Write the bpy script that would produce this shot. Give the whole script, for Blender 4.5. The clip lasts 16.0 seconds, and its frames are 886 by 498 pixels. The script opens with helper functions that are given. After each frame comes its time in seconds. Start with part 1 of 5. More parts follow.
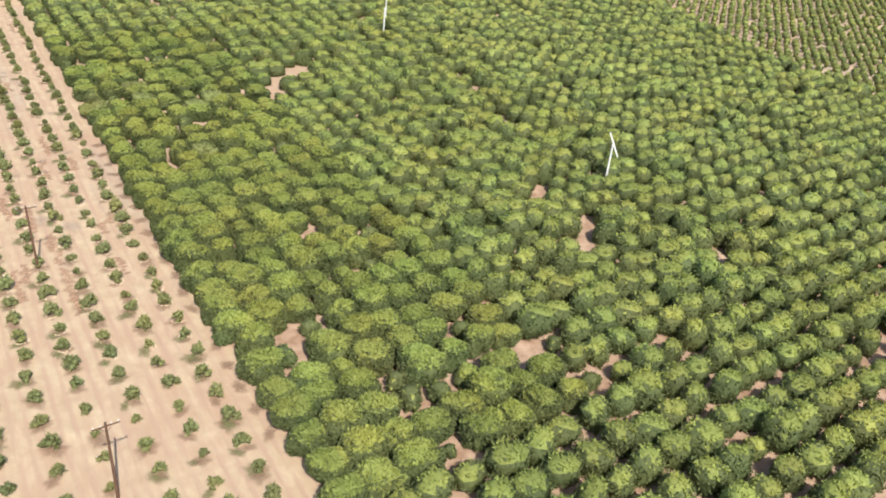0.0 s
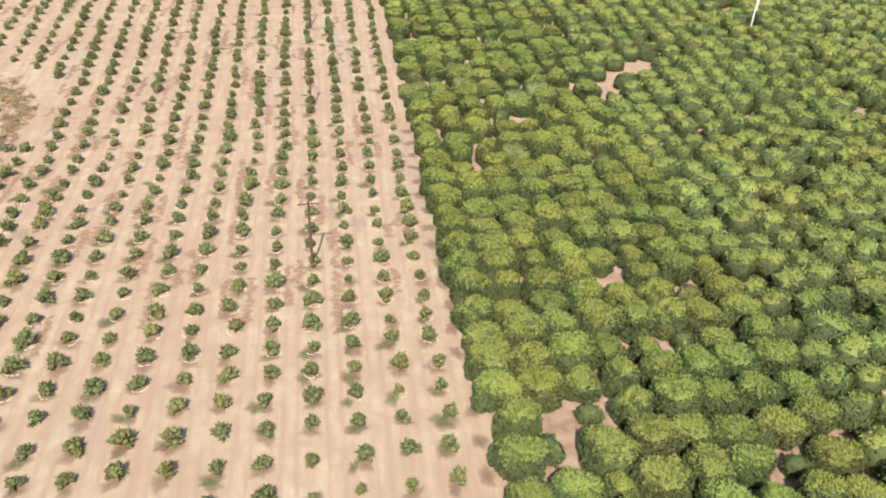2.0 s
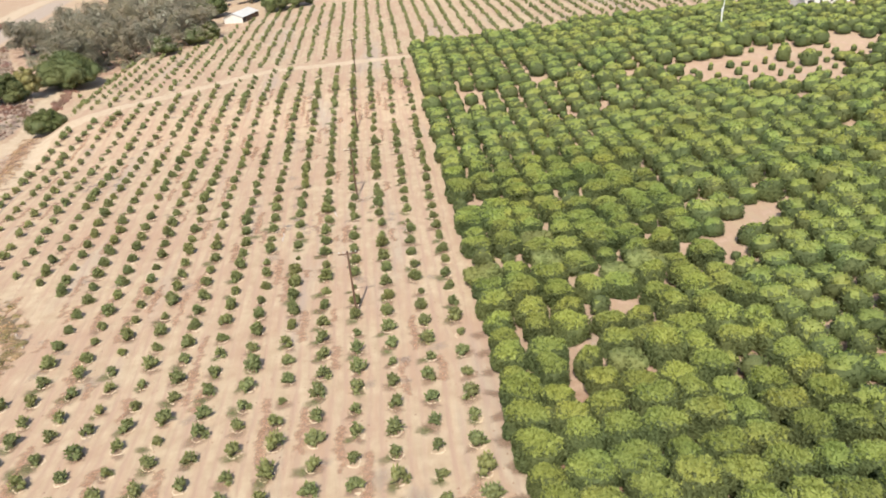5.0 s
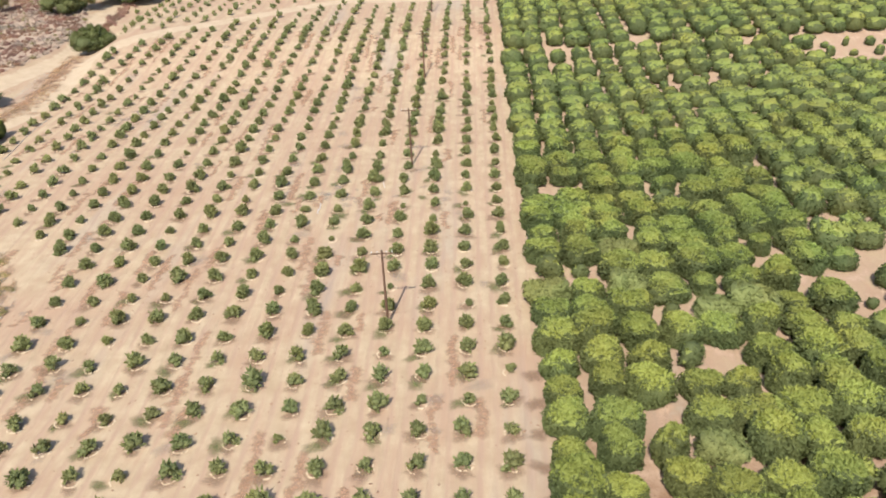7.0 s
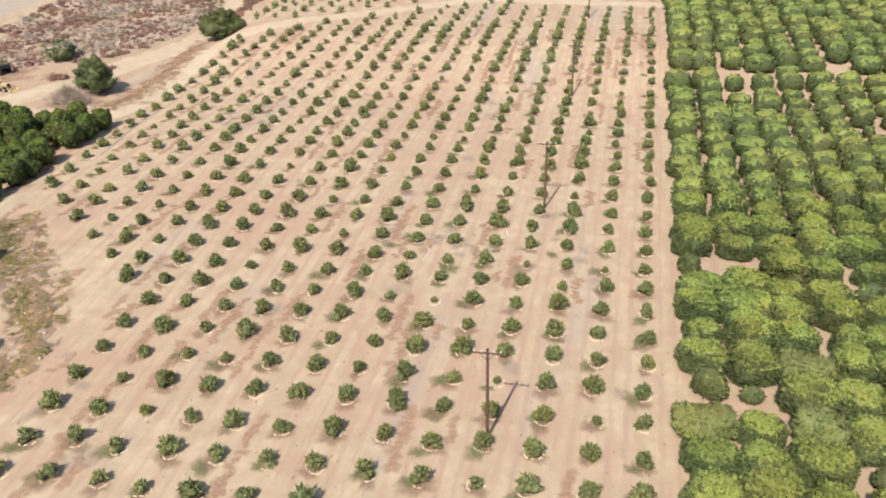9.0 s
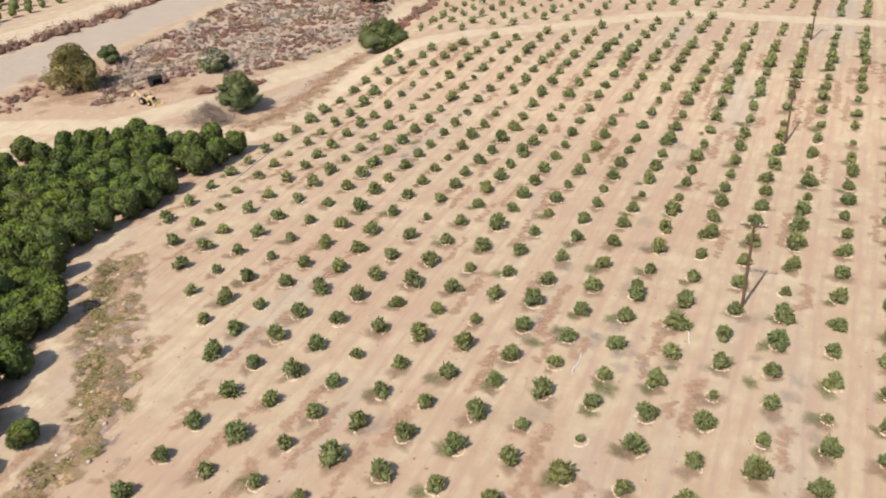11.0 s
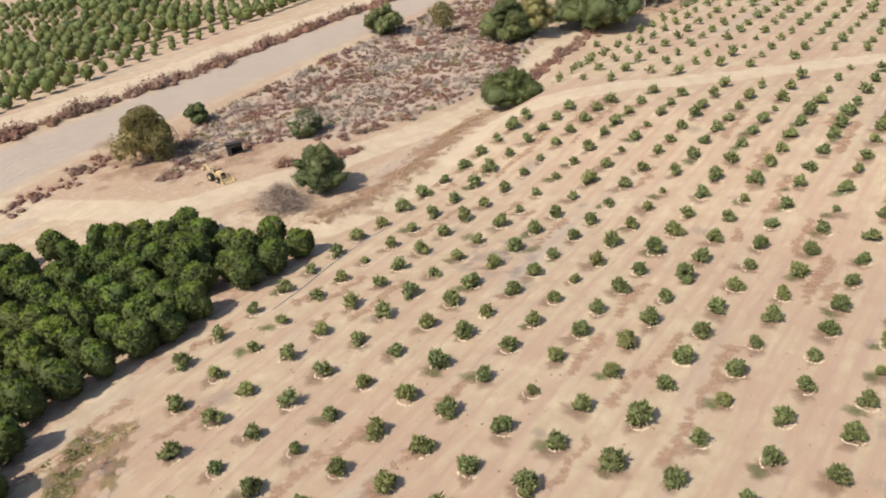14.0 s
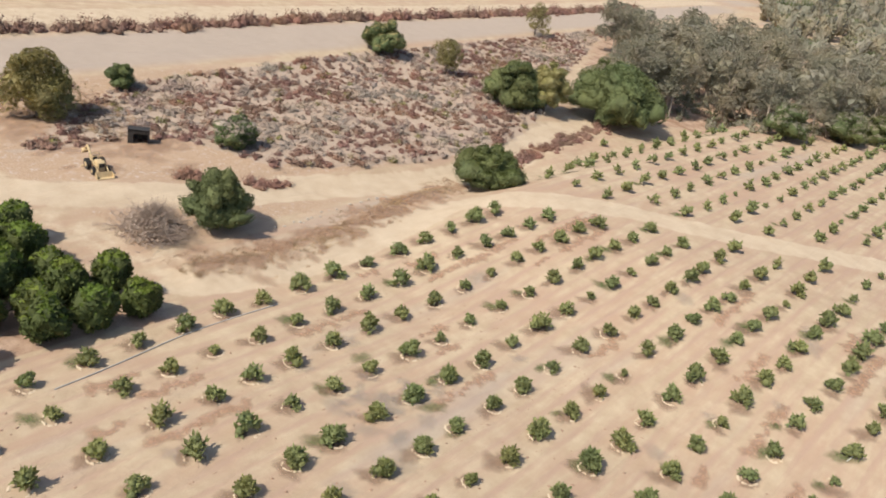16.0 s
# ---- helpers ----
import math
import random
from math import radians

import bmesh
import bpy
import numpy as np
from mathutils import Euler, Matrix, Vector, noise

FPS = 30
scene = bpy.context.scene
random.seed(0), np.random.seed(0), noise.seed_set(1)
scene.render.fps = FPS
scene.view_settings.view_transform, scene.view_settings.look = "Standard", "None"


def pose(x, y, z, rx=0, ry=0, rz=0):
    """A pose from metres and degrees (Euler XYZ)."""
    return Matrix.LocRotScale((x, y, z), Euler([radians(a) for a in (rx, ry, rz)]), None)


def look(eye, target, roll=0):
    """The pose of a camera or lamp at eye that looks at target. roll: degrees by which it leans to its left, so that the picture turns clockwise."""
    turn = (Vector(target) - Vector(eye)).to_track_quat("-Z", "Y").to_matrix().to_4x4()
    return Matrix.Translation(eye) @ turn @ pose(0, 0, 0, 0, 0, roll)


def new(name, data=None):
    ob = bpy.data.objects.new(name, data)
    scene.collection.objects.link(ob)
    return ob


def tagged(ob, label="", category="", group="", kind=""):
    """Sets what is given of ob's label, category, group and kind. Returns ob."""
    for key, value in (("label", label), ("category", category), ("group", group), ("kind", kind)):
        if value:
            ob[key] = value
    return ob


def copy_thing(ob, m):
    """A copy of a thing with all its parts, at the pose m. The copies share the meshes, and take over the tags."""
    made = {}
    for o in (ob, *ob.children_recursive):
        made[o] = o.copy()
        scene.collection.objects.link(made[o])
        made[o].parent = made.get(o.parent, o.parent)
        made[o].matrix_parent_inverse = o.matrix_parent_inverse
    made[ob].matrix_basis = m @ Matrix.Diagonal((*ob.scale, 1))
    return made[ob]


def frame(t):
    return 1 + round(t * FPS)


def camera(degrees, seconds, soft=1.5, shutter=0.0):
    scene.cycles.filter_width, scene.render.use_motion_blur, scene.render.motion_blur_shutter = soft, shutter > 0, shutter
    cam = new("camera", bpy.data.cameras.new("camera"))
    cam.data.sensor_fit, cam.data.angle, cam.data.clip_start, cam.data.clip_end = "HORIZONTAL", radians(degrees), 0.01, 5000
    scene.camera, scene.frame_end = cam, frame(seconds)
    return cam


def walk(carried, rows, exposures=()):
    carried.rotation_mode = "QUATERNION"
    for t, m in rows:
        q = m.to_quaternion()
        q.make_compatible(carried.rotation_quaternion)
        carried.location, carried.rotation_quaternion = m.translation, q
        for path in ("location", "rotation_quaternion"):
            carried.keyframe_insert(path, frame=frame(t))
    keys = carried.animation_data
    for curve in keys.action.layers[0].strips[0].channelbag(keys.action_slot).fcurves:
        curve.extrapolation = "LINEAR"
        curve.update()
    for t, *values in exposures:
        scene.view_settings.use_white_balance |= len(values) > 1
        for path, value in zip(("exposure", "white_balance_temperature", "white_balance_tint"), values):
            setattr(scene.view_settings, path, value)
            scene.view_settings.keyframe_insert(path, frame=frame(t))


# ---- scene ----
cam = camera(58.0, 16.0, soft=1.85)
PATH = [
    (0, (-24.046, -175.192, 72.822), (-23.063, -173.78, 71.803), 5.5),
    (0.5, (-20.971, -169.101, 71.672), (-20.058, -167.649, 70.644), 6.1),
    (1, (-17.915, -162.7, 70.623), (-17.14, -161.212, 69.535), 7.3),
    (1.5, (-15.288, -156.419, 69.296), (-14.736, -154.87, 68.158), 6.8),
    (2, (-13.046, -149.862, 67.769), (-12.782, -148.22, 66.658), 2.1),
    (2.5, (-11.672, -143.074, 66.577), (-11.665, -141.36, 65.547), -4.3),
    (3, (-10.817, -136.431, 65.899), (-10.92, -134.664, 64.966), -6.4),
    (3.5, (-10.311, -130.03, 65.392), (-10.377, -128.247, 64.488), -6.6),
    (4, (-9.739, -123.684, 64.517), (-9.728, -121.885, 63.643), -7.2),
    (4.2, (-9.284, -121.121, 64.153), (-9.24, -119.31, 63.306), -7.6),
    (6.3, (-5.309, -93.457, 62.021), (-5.174, -91.671, 61.131), -3.3),
    (6.5, (-4.984, -90.837, 61.723), (-4.892, -89.064, 60.801), -2.9),
    (7, (-4.574, -84.286, 60.54), (-4.659, -82.545, 59.559), -2.6),
    (7.5, (-4.646, -77.493, 59.349), (-4.917, -75.761, 58.385), -5.1),
    (8, (-5.27, -70.891, 58.646), (-5.624, -69.161, 57.706), -4.8),
    (8.5, (-5.801, -64.378, 58.174), (-6.178, -62.676, 57.193), -2.8),
    (9, (-6.358, -57.575, 57.339), (-6.758, -55.884, 56.35), -1.5),
    (9.5, (-7.162, -50.981, 56.468), (-7.662, -49.32, 55.473), -2.3),
    (10, (-8.52, -44.072, 55.743), (-9.177, -42.444, 54.784), -4.7),
    (10.2, (-9.192, -41.303, 55.543), (-9.891, -39.696, 54.579), -4.8),
    (12.3, (-17.084, -12.928, 52.545), (-18.023, -11.461, 51.563), -2.8),
    (12.5, (-18.072, -10.317, 52.078), (-19.046, -8.887, 51.074), -3.8),
    (13, (-20.897, -3.361, 49.908), (-21.973, -1.999, 48.915), -8.3),
    (13.5, (-23.488, 3.006, 49.882), (-24.627, 4.337, 48.917), -9.4),
    (14, (-26.8, 9.823, 49.75), (-27.941, 11.199, 48.853), -7.6),
    (14.5, (-30.249, 16.819, 49.197), (-31.292, 18.235, 48.244), -4.3),
    (15, (-33.532, 23.778, 48.537), (-34.484, 25.258, 47.586), 0.7),
    (15.5, (-37.271, 30.63, 47.906), (-38.226, 32.145, 47.015), 5.5),
    (16, (-41.232, 37.051, 47.762), (-42.316, 38.504, 46.917), 11.5),
]
walk(cam, [(t, look(eye, target, roll)) for t, eye, target, roll in PATH],
     [(0, 0.52), (3.5, 0.43), (7, 0.41), (10, 0.33), (13, 0.24), (16, 0.20)])
# ---- light: clear late-morning sun behind the first view, pale blue sky ----
SUN_TO = Vector((-0.12, -0.64, 0.76)).normalized()   # the way to the sun
world = bpy.data.worlds.new("sky")
world.use_nodes = True
scene.world = world
sky = world.node_tree.nodes.new("ShaderNodeTexSky")
sky.sky_type, sky.sun_disc = "NISHITA", False
sky.dust_density, sky.ozone_density = 1.4, 0.9
sky.sun_elevation = math.asin(SUN_TO.z)
sky.sun_rotation = math.atan2(SUN_TO.x, SUN_TO.y)
world.node_tree.links.new(sky.outputs[0], world.node_tree.nodes["Background"].inputs[0])
world.node_tree.nodes["Background"].inputs[1].default_value = 0.135
sun = new("sun", bpy.data.lights.new("sun", "SUN"))
sun.data.energy, sun.data.angle, sun.data.color = 4.6, radians(0.53), (1.0, 0.945, 0.835)
sun.matrix_world = look(SUN_TO * 100, (0, 0, 0))


# ---- materials ----
class Nodes:
    """A short way to wire a node material."""

    def __init__(self, name, rough=0.9, metal=0.0, spec=0.3):
        self.m = bpy.data.materials.new(name)
        self.m.use_nodes = True
        self.t = self.m.node_tree
        self.b = self.t.nodes["Principled BSDF"]
        self.b.inputs["Roughness"].default_value = rough
        self.b.inputs["Metallic"].default_value = metal
        self.b.inputs["Specular IOR Level"].default_value = spec

    def put(self, kind, **values):
        n = self.t.nodes.new(kind)
        for key, v in values.items():
            n.inputs[key].default_value = v
        return n

    def wire(self, a, b):
        self.t.links.new(a, b)

    def noise(self, scale, detail=4.0, rough=0.6, vector=None):
        n = self.put("ShaderNodeTexNoise", Scale=scale, Detail=detail, Roughness=rough)
        if vector is not None:
            self.wire(vector, n.inputs["Vector"])
        return n.outputs["Fac"]

    def ramp(self, fac, *stops):
        n = self.put("ShaderNodeValToRGB")
        e = n.color_ramp.elements
        while len(e) < len(stops):
            e.new(0.5)
        for slot, (at, col) in zip(e, stops):
            slot.position = at
            slot.color = (*col, 1) if isinstance(col, tuple) else (col, col, col, 1)
        self.wire(fac, n.inputs["Fac"])
        return n.outputs["Color"]

    def mix(self, fac, a, b, blend="MIX"):
        n = self.t.nodes.new("ShaderNodeMix")
        n.data_type, n.blend_type = "RGBA", blend
        for slot, v in ((0, fac), (6, a), (7, b)):
            if isinstance(v, (int, float)):
                n.inputs[slot].default_value = v
            elif isinstance(v, tuple):
                n.inputs[slot].default_value = (*v, 1)
            else:
                self.wire(v, n.inputs[slot])
        return n.outputs[2]

    def math(self, op, a, b=0.0, c=0.0):
        n = self.t.nodes.new("ShaderNodeMath")
        n.operation = op
        for slot, v in enumerate((a, b, c)):
            if isinstance(v, (int, float)):
                n.inputs[slot].default_value = v
            else:
                self.wire(v, n.inputs[slot])
        return n.outputs[0]

    def bump(self, height, strength, distance=0.1):
        n = self.put("ShaderNodeBump", Strength=strength, Distance=distance)
        self.wire(height, n.inputs["Height"])
        self.wire(n.outputs[0], self.b.inputs["Normal"])

    def done(self, colour):
        if isinstance(colour, tuple):
            self.b.inputs["Base Color"].default_value = (*colour, 1)
        else:
            self.wire(colour, self.b.inputs["Base Color"])
        return self.m


def leaf_material(name, dark, light, rough=0.62, glow=0.25, clump=1.2, fine=3.6, planted=False):
    """Leaves: each sprig its own green, whole trees a little yellower or duller, light through the blades."""
    n = Nodes(name, rough, spec=0.22)
    geo = n.put("ShaderNodeNewGeometry")
    patch = n.noise(clump, 3.0, 0.6, geo.outputs["Position"])
    tree = n.noise(0.09, 2.0, 0.6, geo.outputs["Position"])
    leafy = n.ramp(n.noise(fine, 4.0, 0.75, geo.outputs["Position"]), (0.36, 0.0), (0.62, 1.0))
    f = n.math("MULTIPLY_ADD", geo.outputs["Random Per Island"], 0.22, n.math("MULTIPLY", patch, 0.33))
    f = n.math("MULTIPLY_ADD", leafy, 0.45, f)
    col = n.mix(f, dark, light)
    tint = n.ramp(tree, (0.36, (0.90, 0.95, 0.95)), (0.5, (1.0, 1.0, 1.0)), (0.64, (1.12, 1.06, 0.97)))
    col = n.mix(1.0, col, tint, "MULTIPLY")
    flat = n.put("ShaderNodeMapping", Scale=(0.2, 0.2, 0.0))
    n.wire(geo.outputs["Position"], flat.inputs["Vector"])
    cell = n.put("ShaderNodeTexVoronoi", Scale=1.0)
    n.wire(flat.outputs[0], cell.inputs["Vector"])
    own = n.t.nodes.new("ShaderNodeSeparateColor")
    if planted:  # one tint for each place of the planting grid
        shift, step = n.put("ShaderNodeVectorMath"), n.put("ShaderNodeVectorMath")
        shift.operation, step.operation = "ADD", "SNAP"
        shift.inputs[1].default_value, step.inputs[1].default_value = (-1.775, 0.685, 500.0), (5.05, 4.97, 2000.0)
        n.wire(geo.outputs["Position"], shift.inputs[0])
        n.wire(shift.outputs[0], step.inputs[0])
        cell = n.put("ShaderNodeTexWhiteNoise")
        n.wire(step.outputs[0], cell.inputs["Vector"])
    n.wire(cell.outputs["Color"], own.inputs[0])
    turn = n.put("ShaderNodeHueSaturation")
    n.wire(n.math("MULTIPLY_ADD", own.outputs[0], 0.024, 0.492), turn.inputs["Hue"])
    n.wire(n.math("MULTIPLY_ADD", own.outputs[1], 0.32, 0.86), turn.inputs["Value"])
    n.wire(col, turn.inputs["Color"])
    col = turn.outputs[0]
    n.bump(n.noise(fine * 1.3, 4.0, 0.75, geo.outputs["Position"]), 0.7, 0.25)
    n.done(col)
    if glow:
        out = n.t.nodes["Material Output"]
        thin, both = n.put("ShaderNodeBsdfTranslucent"), n.put("ShaderNodeMixShader", Fac=glow)
        n.wire(n.mix(1.0, col, (1.25, 1.2, 0.6), "MULTIPLY"), thin.inputs["Color"])
        n.wire(n.b.outputs[0], both.inputs[1])
        n.wire(thin.outputs[0], both.inputs[2])
        n.wire(both.outputs[0], out.inputs["Surface"])
    return n.m


def plain_material(name, a, b, scale=3.0, rough=0.8, metal=0.0, bump=0.3):
    """A worn surface in two tones at two scales."""
    n = Nodes(name, rough, metal)
    where = n.put("ShaderNodeTexCoord").outputs["Object"]
    big, fine = n.noise(scale, 4.0, 0.6, where), n.noise(scale * 9, 3.0, 0.6, where)
    n.bump(fine, bump, 0.03)
    return n.done(n.mix(n.ramp(n.math("MULTIPLY_ADD", fine, 0.3, n.math("MULTIPLY", big, 0.7)), (0.35, 0.0), (0.65, 1.0)), a, b))


def ground_material():
    """Dry tan loam with wheel tracks between the rows, red-brown grove soil, pale roads, dry weeds and scrub soil."""
    n = Nodes("dry_soil", 0.97, spec=0.12)
    pos = n.put("ShaderNodeTexCoord").outputs["Object"]
    zone, row = n.put("ShaderNodeVertexColor"), n.put("ShaderNodeAttribute")
    zone.layer_name, row.attribute_name = "zones", "row"
    along = n.put("ShaderNodeMapping", Scale=(1.0, 0.16, 1.0))
    n.wire(pos, along.inputs["Vector"])
    big, mid, fine = n.noise(0.035, 4.0, 0.55, pos), n.noise(0.35, 5.0, 0.6, pos), n.noise(3.5, 5.0, 0.7, pos)
    streak = n.noise(0.55, 5.0, 0.65, along.outputs[0])
    clods = n.noise(9.0, 3.0, 0.7, pos)
    # young field
    loam = n.mix(n.ramp(mid, (0.3, 0.0), (0.72, 1.0)), (0.392, 0.288, 0.190), (0.510, 0.400, 0.274))
    red = n.ramp(n.math("MULTIPLY_ADD", streak, 0.65, n.math("MULTIPLY", big, 0.45)), (0.49, 0.0), (0.66, 1.0))
    loam = n.mix(n.math("MULTIPLY", red, 0.85), loam, (0.40, 0.266, 0.186))
    part = n.math("FRACT", n.math("MULTIPLY_ADD", n.math("SUBTRACT", fine, 0.5), 0.05, row.outputs["Fac"]))
    wheel = n.math("MINIMUM", n.math("ABSOLUTE", n.math("SUBTRACT", part, 0.34)), n.math("ABSOLUTE", n.math("SUBTRACT", part, 0.66)))
    wheel = n.ramp(n.math("MULTIPLY_ADD", mid, 0.06, wheel), (0.055, 1.0), (0.115, 0.0))
    worn = n.math("MULTIPLY", wheel, n.ramp(streak, (0.36, 0.10), (0.58, 0.95)))
    field = n.put("ShaderNodeAttribute")
    field.attribute_name = "field"
    loam = n.mix(n.math("MULTIPLY", worn, field.outputs["Fac"]), loam, (0.40, 0.275, 0.198))
    grey = n.ramp(n.noise(0.09, 4.0, 0.6, along.outputs[0]), (0.56, 0.0), (0.70, 1.0))
    loam = n.mix(n.math("MULTIPLY", grey, 0.5), loam, (0.36, 0.31, 0.265))
    # mature grove soil under the crowns, with litter
    sep = n.t.nodes.new("ShaderNodeSeparateColor")
    n.wire(zone.outputs["Color"], sep.inputs[0])
    grove = n.mix(n.ramp(mid, (0.35, 0.0), (0.65, 1.0)), (0.29, 0.180, 0.118), (0.47, 0.335, 0.245))
    grove = n.mix(n.ramp(fine, (0.55, 0.0), (0.7, 0.6)), grove, (0.16, 0.11, 0.07))
    dry = n.mix(n.ramp(fine, (0.4, 0.0), (0.62, 1.0)), (0.44, 0.315, 0.215), (0.36, 0.24, 0.155))
    dry = n.mix(n.ramp(n.noise(1.3, 4.0, 0.7, pos), (0.56, 0.0), (0.64, 1.0)), dry, (0.47, 0.37, 0.30))
    pale = n.mix(n.ramp(mid, (0.3, 0.0), (0.7, 1.0)), (0.455, 0.348, 0.240), (0.535, 0.425, 0.302))
    soft = n.math("MULTIPLY", n.math("SUBTRACT", mid, 0.5), 0.9)
    cut = lambda ch: n.ramp(n.math("ADD", ch, soft), (0.42, 0.0), (0.58, 1.0))  # noqa: E731
    col = n.mix(cut(sep.outputs[0]), loam, grove)
    col = n.mix(cut(sep.outputs[1]), col, dry)
    col = n.mix(n.math("MULTIPLY", cut(sep.outputs[2]), 0.9), col, pale)
    wash = n.put("ShaderNodeAttribute")
    wash.attribute_name = "wash"
    sandy = n.mix(n.ramp(fine, (0.38, 0.0), (0.62, 1.0)), (0.345, 0.255, 0.190), (0.46, 0.365, 0.285))
    col = n.mix(n.math("MULTIPLY", cut(wash.outputs["Fac"]), 0.8), col, sandy)
    gravel = n.mix(mid, (0.36, 0.285, 0.225), (0.42, 0.337, 0.268))
    col = n.mix(n.ramp(zone.outputs["Alpha"], (0.55, 0.0), (0.95, 1.0)), col, gravel)
    col = n.mix(n.ramp(clods, (0.30, 0.30), (0.46, 0.0)), col, (0.25, 0.17, 0.115))
    n.bump(n.math("MULTIPLY_ADD", mid, 0.6, n.math("MULTIPLY_ADD", clods, 0.35, n.math("MULTIPLY", wheel, -0.25))), 0.75, 0.25)
    return n.done(col)


SOIL = ground_material()
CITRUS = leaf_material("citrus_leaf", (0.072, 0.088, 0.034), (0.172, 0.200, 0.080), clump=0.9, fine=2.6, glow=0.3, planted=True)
# Pale new growth; the sunlit look of crown tops is painted in as well.
LIT_FLUSH = leaf_material("citrus_sunlit_new_growth", (0.195, 0.222, 0.058), (0.400, 0.440, 0.130), glow=0.35, fine=2.6, planted=True)
YOUNG = leaf_material("young_citrus_leaf", (0.100, 0.112, 0.046), (0.290, 0.300, 0.128))
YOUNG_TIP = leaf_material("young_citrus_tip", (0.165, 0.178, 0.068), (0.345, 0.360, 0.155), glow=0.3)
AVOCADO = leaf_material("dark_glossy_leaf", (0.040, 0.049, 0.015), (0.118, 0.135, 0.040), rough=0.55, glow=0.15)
# Yellow-green on the upper leaves paints in the dark grove's sunlit tops.
AVOCADO_LIT_TOP = leaf_material("dark_grove_lit_top_leaf", (0.088, 0.120, 0.022), (0.205, 0.250, 0.046), glow=0.3)
OAK = leaf_material("oak_leaf", (0.070, 0.086, 0.034), (0.172, 0.190, 0.078), glow=0.1)
GUM = leaf_material("eucalyptus_leaf", (0.170, 0.150, 0.112), (0.350, 0.312, 0.232), glow=0.15)
SYCAMORE = leaf_material("autumn_leaf", (0.190, 0.160, 0.070), (0.40, 0.335, 0.165), glow=0.3)
NARROW = leaf_material("olive_green_leaf", (0.085, 0.100, 0.030), (0.215, 0.235, 0.080), glow=0.2)
PURPLE = leaf_material("dry_buckwheat", (0.150, 0.078, 0.060), (0.305, 0.175, 0.135), rough=0.9, glow=0.0)
SAGE = leaf_material("grey_sage", (0.28, 0.205, 0.165), (0.45, 0.352, 0.288), rough=0.9, glow=0.0)
STRAW = leaf_material("dry_grass", (0.34, 0.215, 0.135), (0.46, 0.315, 0.205), rough=0.95, glow=0.0)
OLIVE = leaf_material("dry_weed", (0.13, 0.11, 0.035), (0.26, 0.215, 0.09), rough=0.9, glow=0.0)
WEED = leaf_material("low_green_weed", (0.095, 0.125, 0.045), (0.19, 0.215, 0.09), rough=0.9, glow=0.1)
DRYBROWN = leaf_material("dead_brown_weed", (0.150, 0.095, 0.048), (0.30, 0.200, 0.110), rough=0.95, glow=0.0)
TWIG = plain_material("dead_twigs", (0.31, 0.225, 0.170), (0.44, 0.345, 0.275), 2.0)
DEAD = leaf_material("greyed_citrus", (0.115, 0.130, 0.042), (0.26, 0.275, 0.10), rough=0.8, glow=0.1)
BARK = plain_material("bark", (0.10, 0.075, 0.055), (0.22, 0.17, 0.13), 5.0)
PALE_BARK = plain_material("eucalyptus_bark", (0.42, 0.36, 0.29), (0.22, 0.17, 0.13), 1.5)
POLE = plain_material("creosoted_timber", (0.075, 0.040, 0.026), (0.15, 0.085, 0.055), 3.0)
CERAMIC = plain_material("insulator_glaze", (0.62, 0.62, 0.60), (0.50, 0.50, 0.49), 5.0, 0.25)
WHITE = plain_material("weathered_white_steel", (0.72, 0.72, 0.70), (0.60, 0.60, 0.58), 1.5, 0.5)
YELLOW = plain_material("faded_yellow_paint", (0.58, 0.43, 0.23), (0.40, 0.29, 0.16), 2.0, 0.7)
RUBBER = plain_material("tyre_rubber", (0.022, 0.021, 0.02), (0.05, 0.045, 0.04), 4.0, 0.9)
DARK = plain_material("blackened_steel", (0.018, 0.016, 0.015), (0.05, 0.042, 0.036), 2.0, 0.7)
GLASS = plain_material("dusty_glass", (0.03, 0.035, 0.04), (0.06, 0.065, 0.07), 2.0, 0.15)
ROCK = plain_material("pale_rock", (0.36, 0.30, 0.24), (0.48, 0.41, 0.34), 1.0)
CLOD = plain_material("pale_dry_clods", (0.48, 0.375, 0.26), (0.57, 0.46, 0.33), 2.5, 0.97)


def soft_patch(name, a, b, strength=0.8):
    """A stain or mat on the soil that thins out raggedly to its edge."""
    n = Nodes(name, 0.97, spec=0.1)
    pos = n.put("ShaderNodeTexCoord").outputs["Object"]
    fade = n.put("ShaderNodeAttribute")
    fade.attribute_name = "fade"
    ragged = n.math("MULTIPLY_ADD", n.math("SUBTRACT", n.noise(2.2, 5.0, 0.7, pos), 0.5), 0.7, fade.outputs["Fac"])
    n.wire(n.math("MULTIPLY", n.ramp(ragged, (0.04, 0.0), (0.35, 0.35), (0.95, 1.0)), strength), n.b.inputs["Alpha"])
    fine = n.noise(7.0, 4.0, 0.7, pos)
    n.bump(fine, 0.5, 0.1)
    return n.done(n.mix(n.ramp(fine, (0.35, 0.0), (0.65, 1.0)), a, b))


STAIN = soft_patch("damp_stain", (0.225, 0.140, 0.095), (0.325, 0.215, 0.150), 0.65)
MAT = soft_patch("green_weed_mat", (0.115, 0.118, 0.048), (0.235, 0.225, 0.110), 0.62)
ASH = soft_patch("grey_crusted_soil", (0.29, 0.250, 0.212), (0.39, 0.330, 0.278), 0.30)
RUST = soft_patch("rusty_soil", (0.385, 0.235, 0.155), (0.46, 0.290, 0.190), 0.65)
MOSS = soft_patch("olive_weed_mat", (0.235, 0.160, 0.078), (0.36, 0.262, 0.145), 0.8)
CUT = soft_patch("reddish_bank", (0.36, 0.222, 0.145), (0.46, 0.300, 0.200), 0.48)
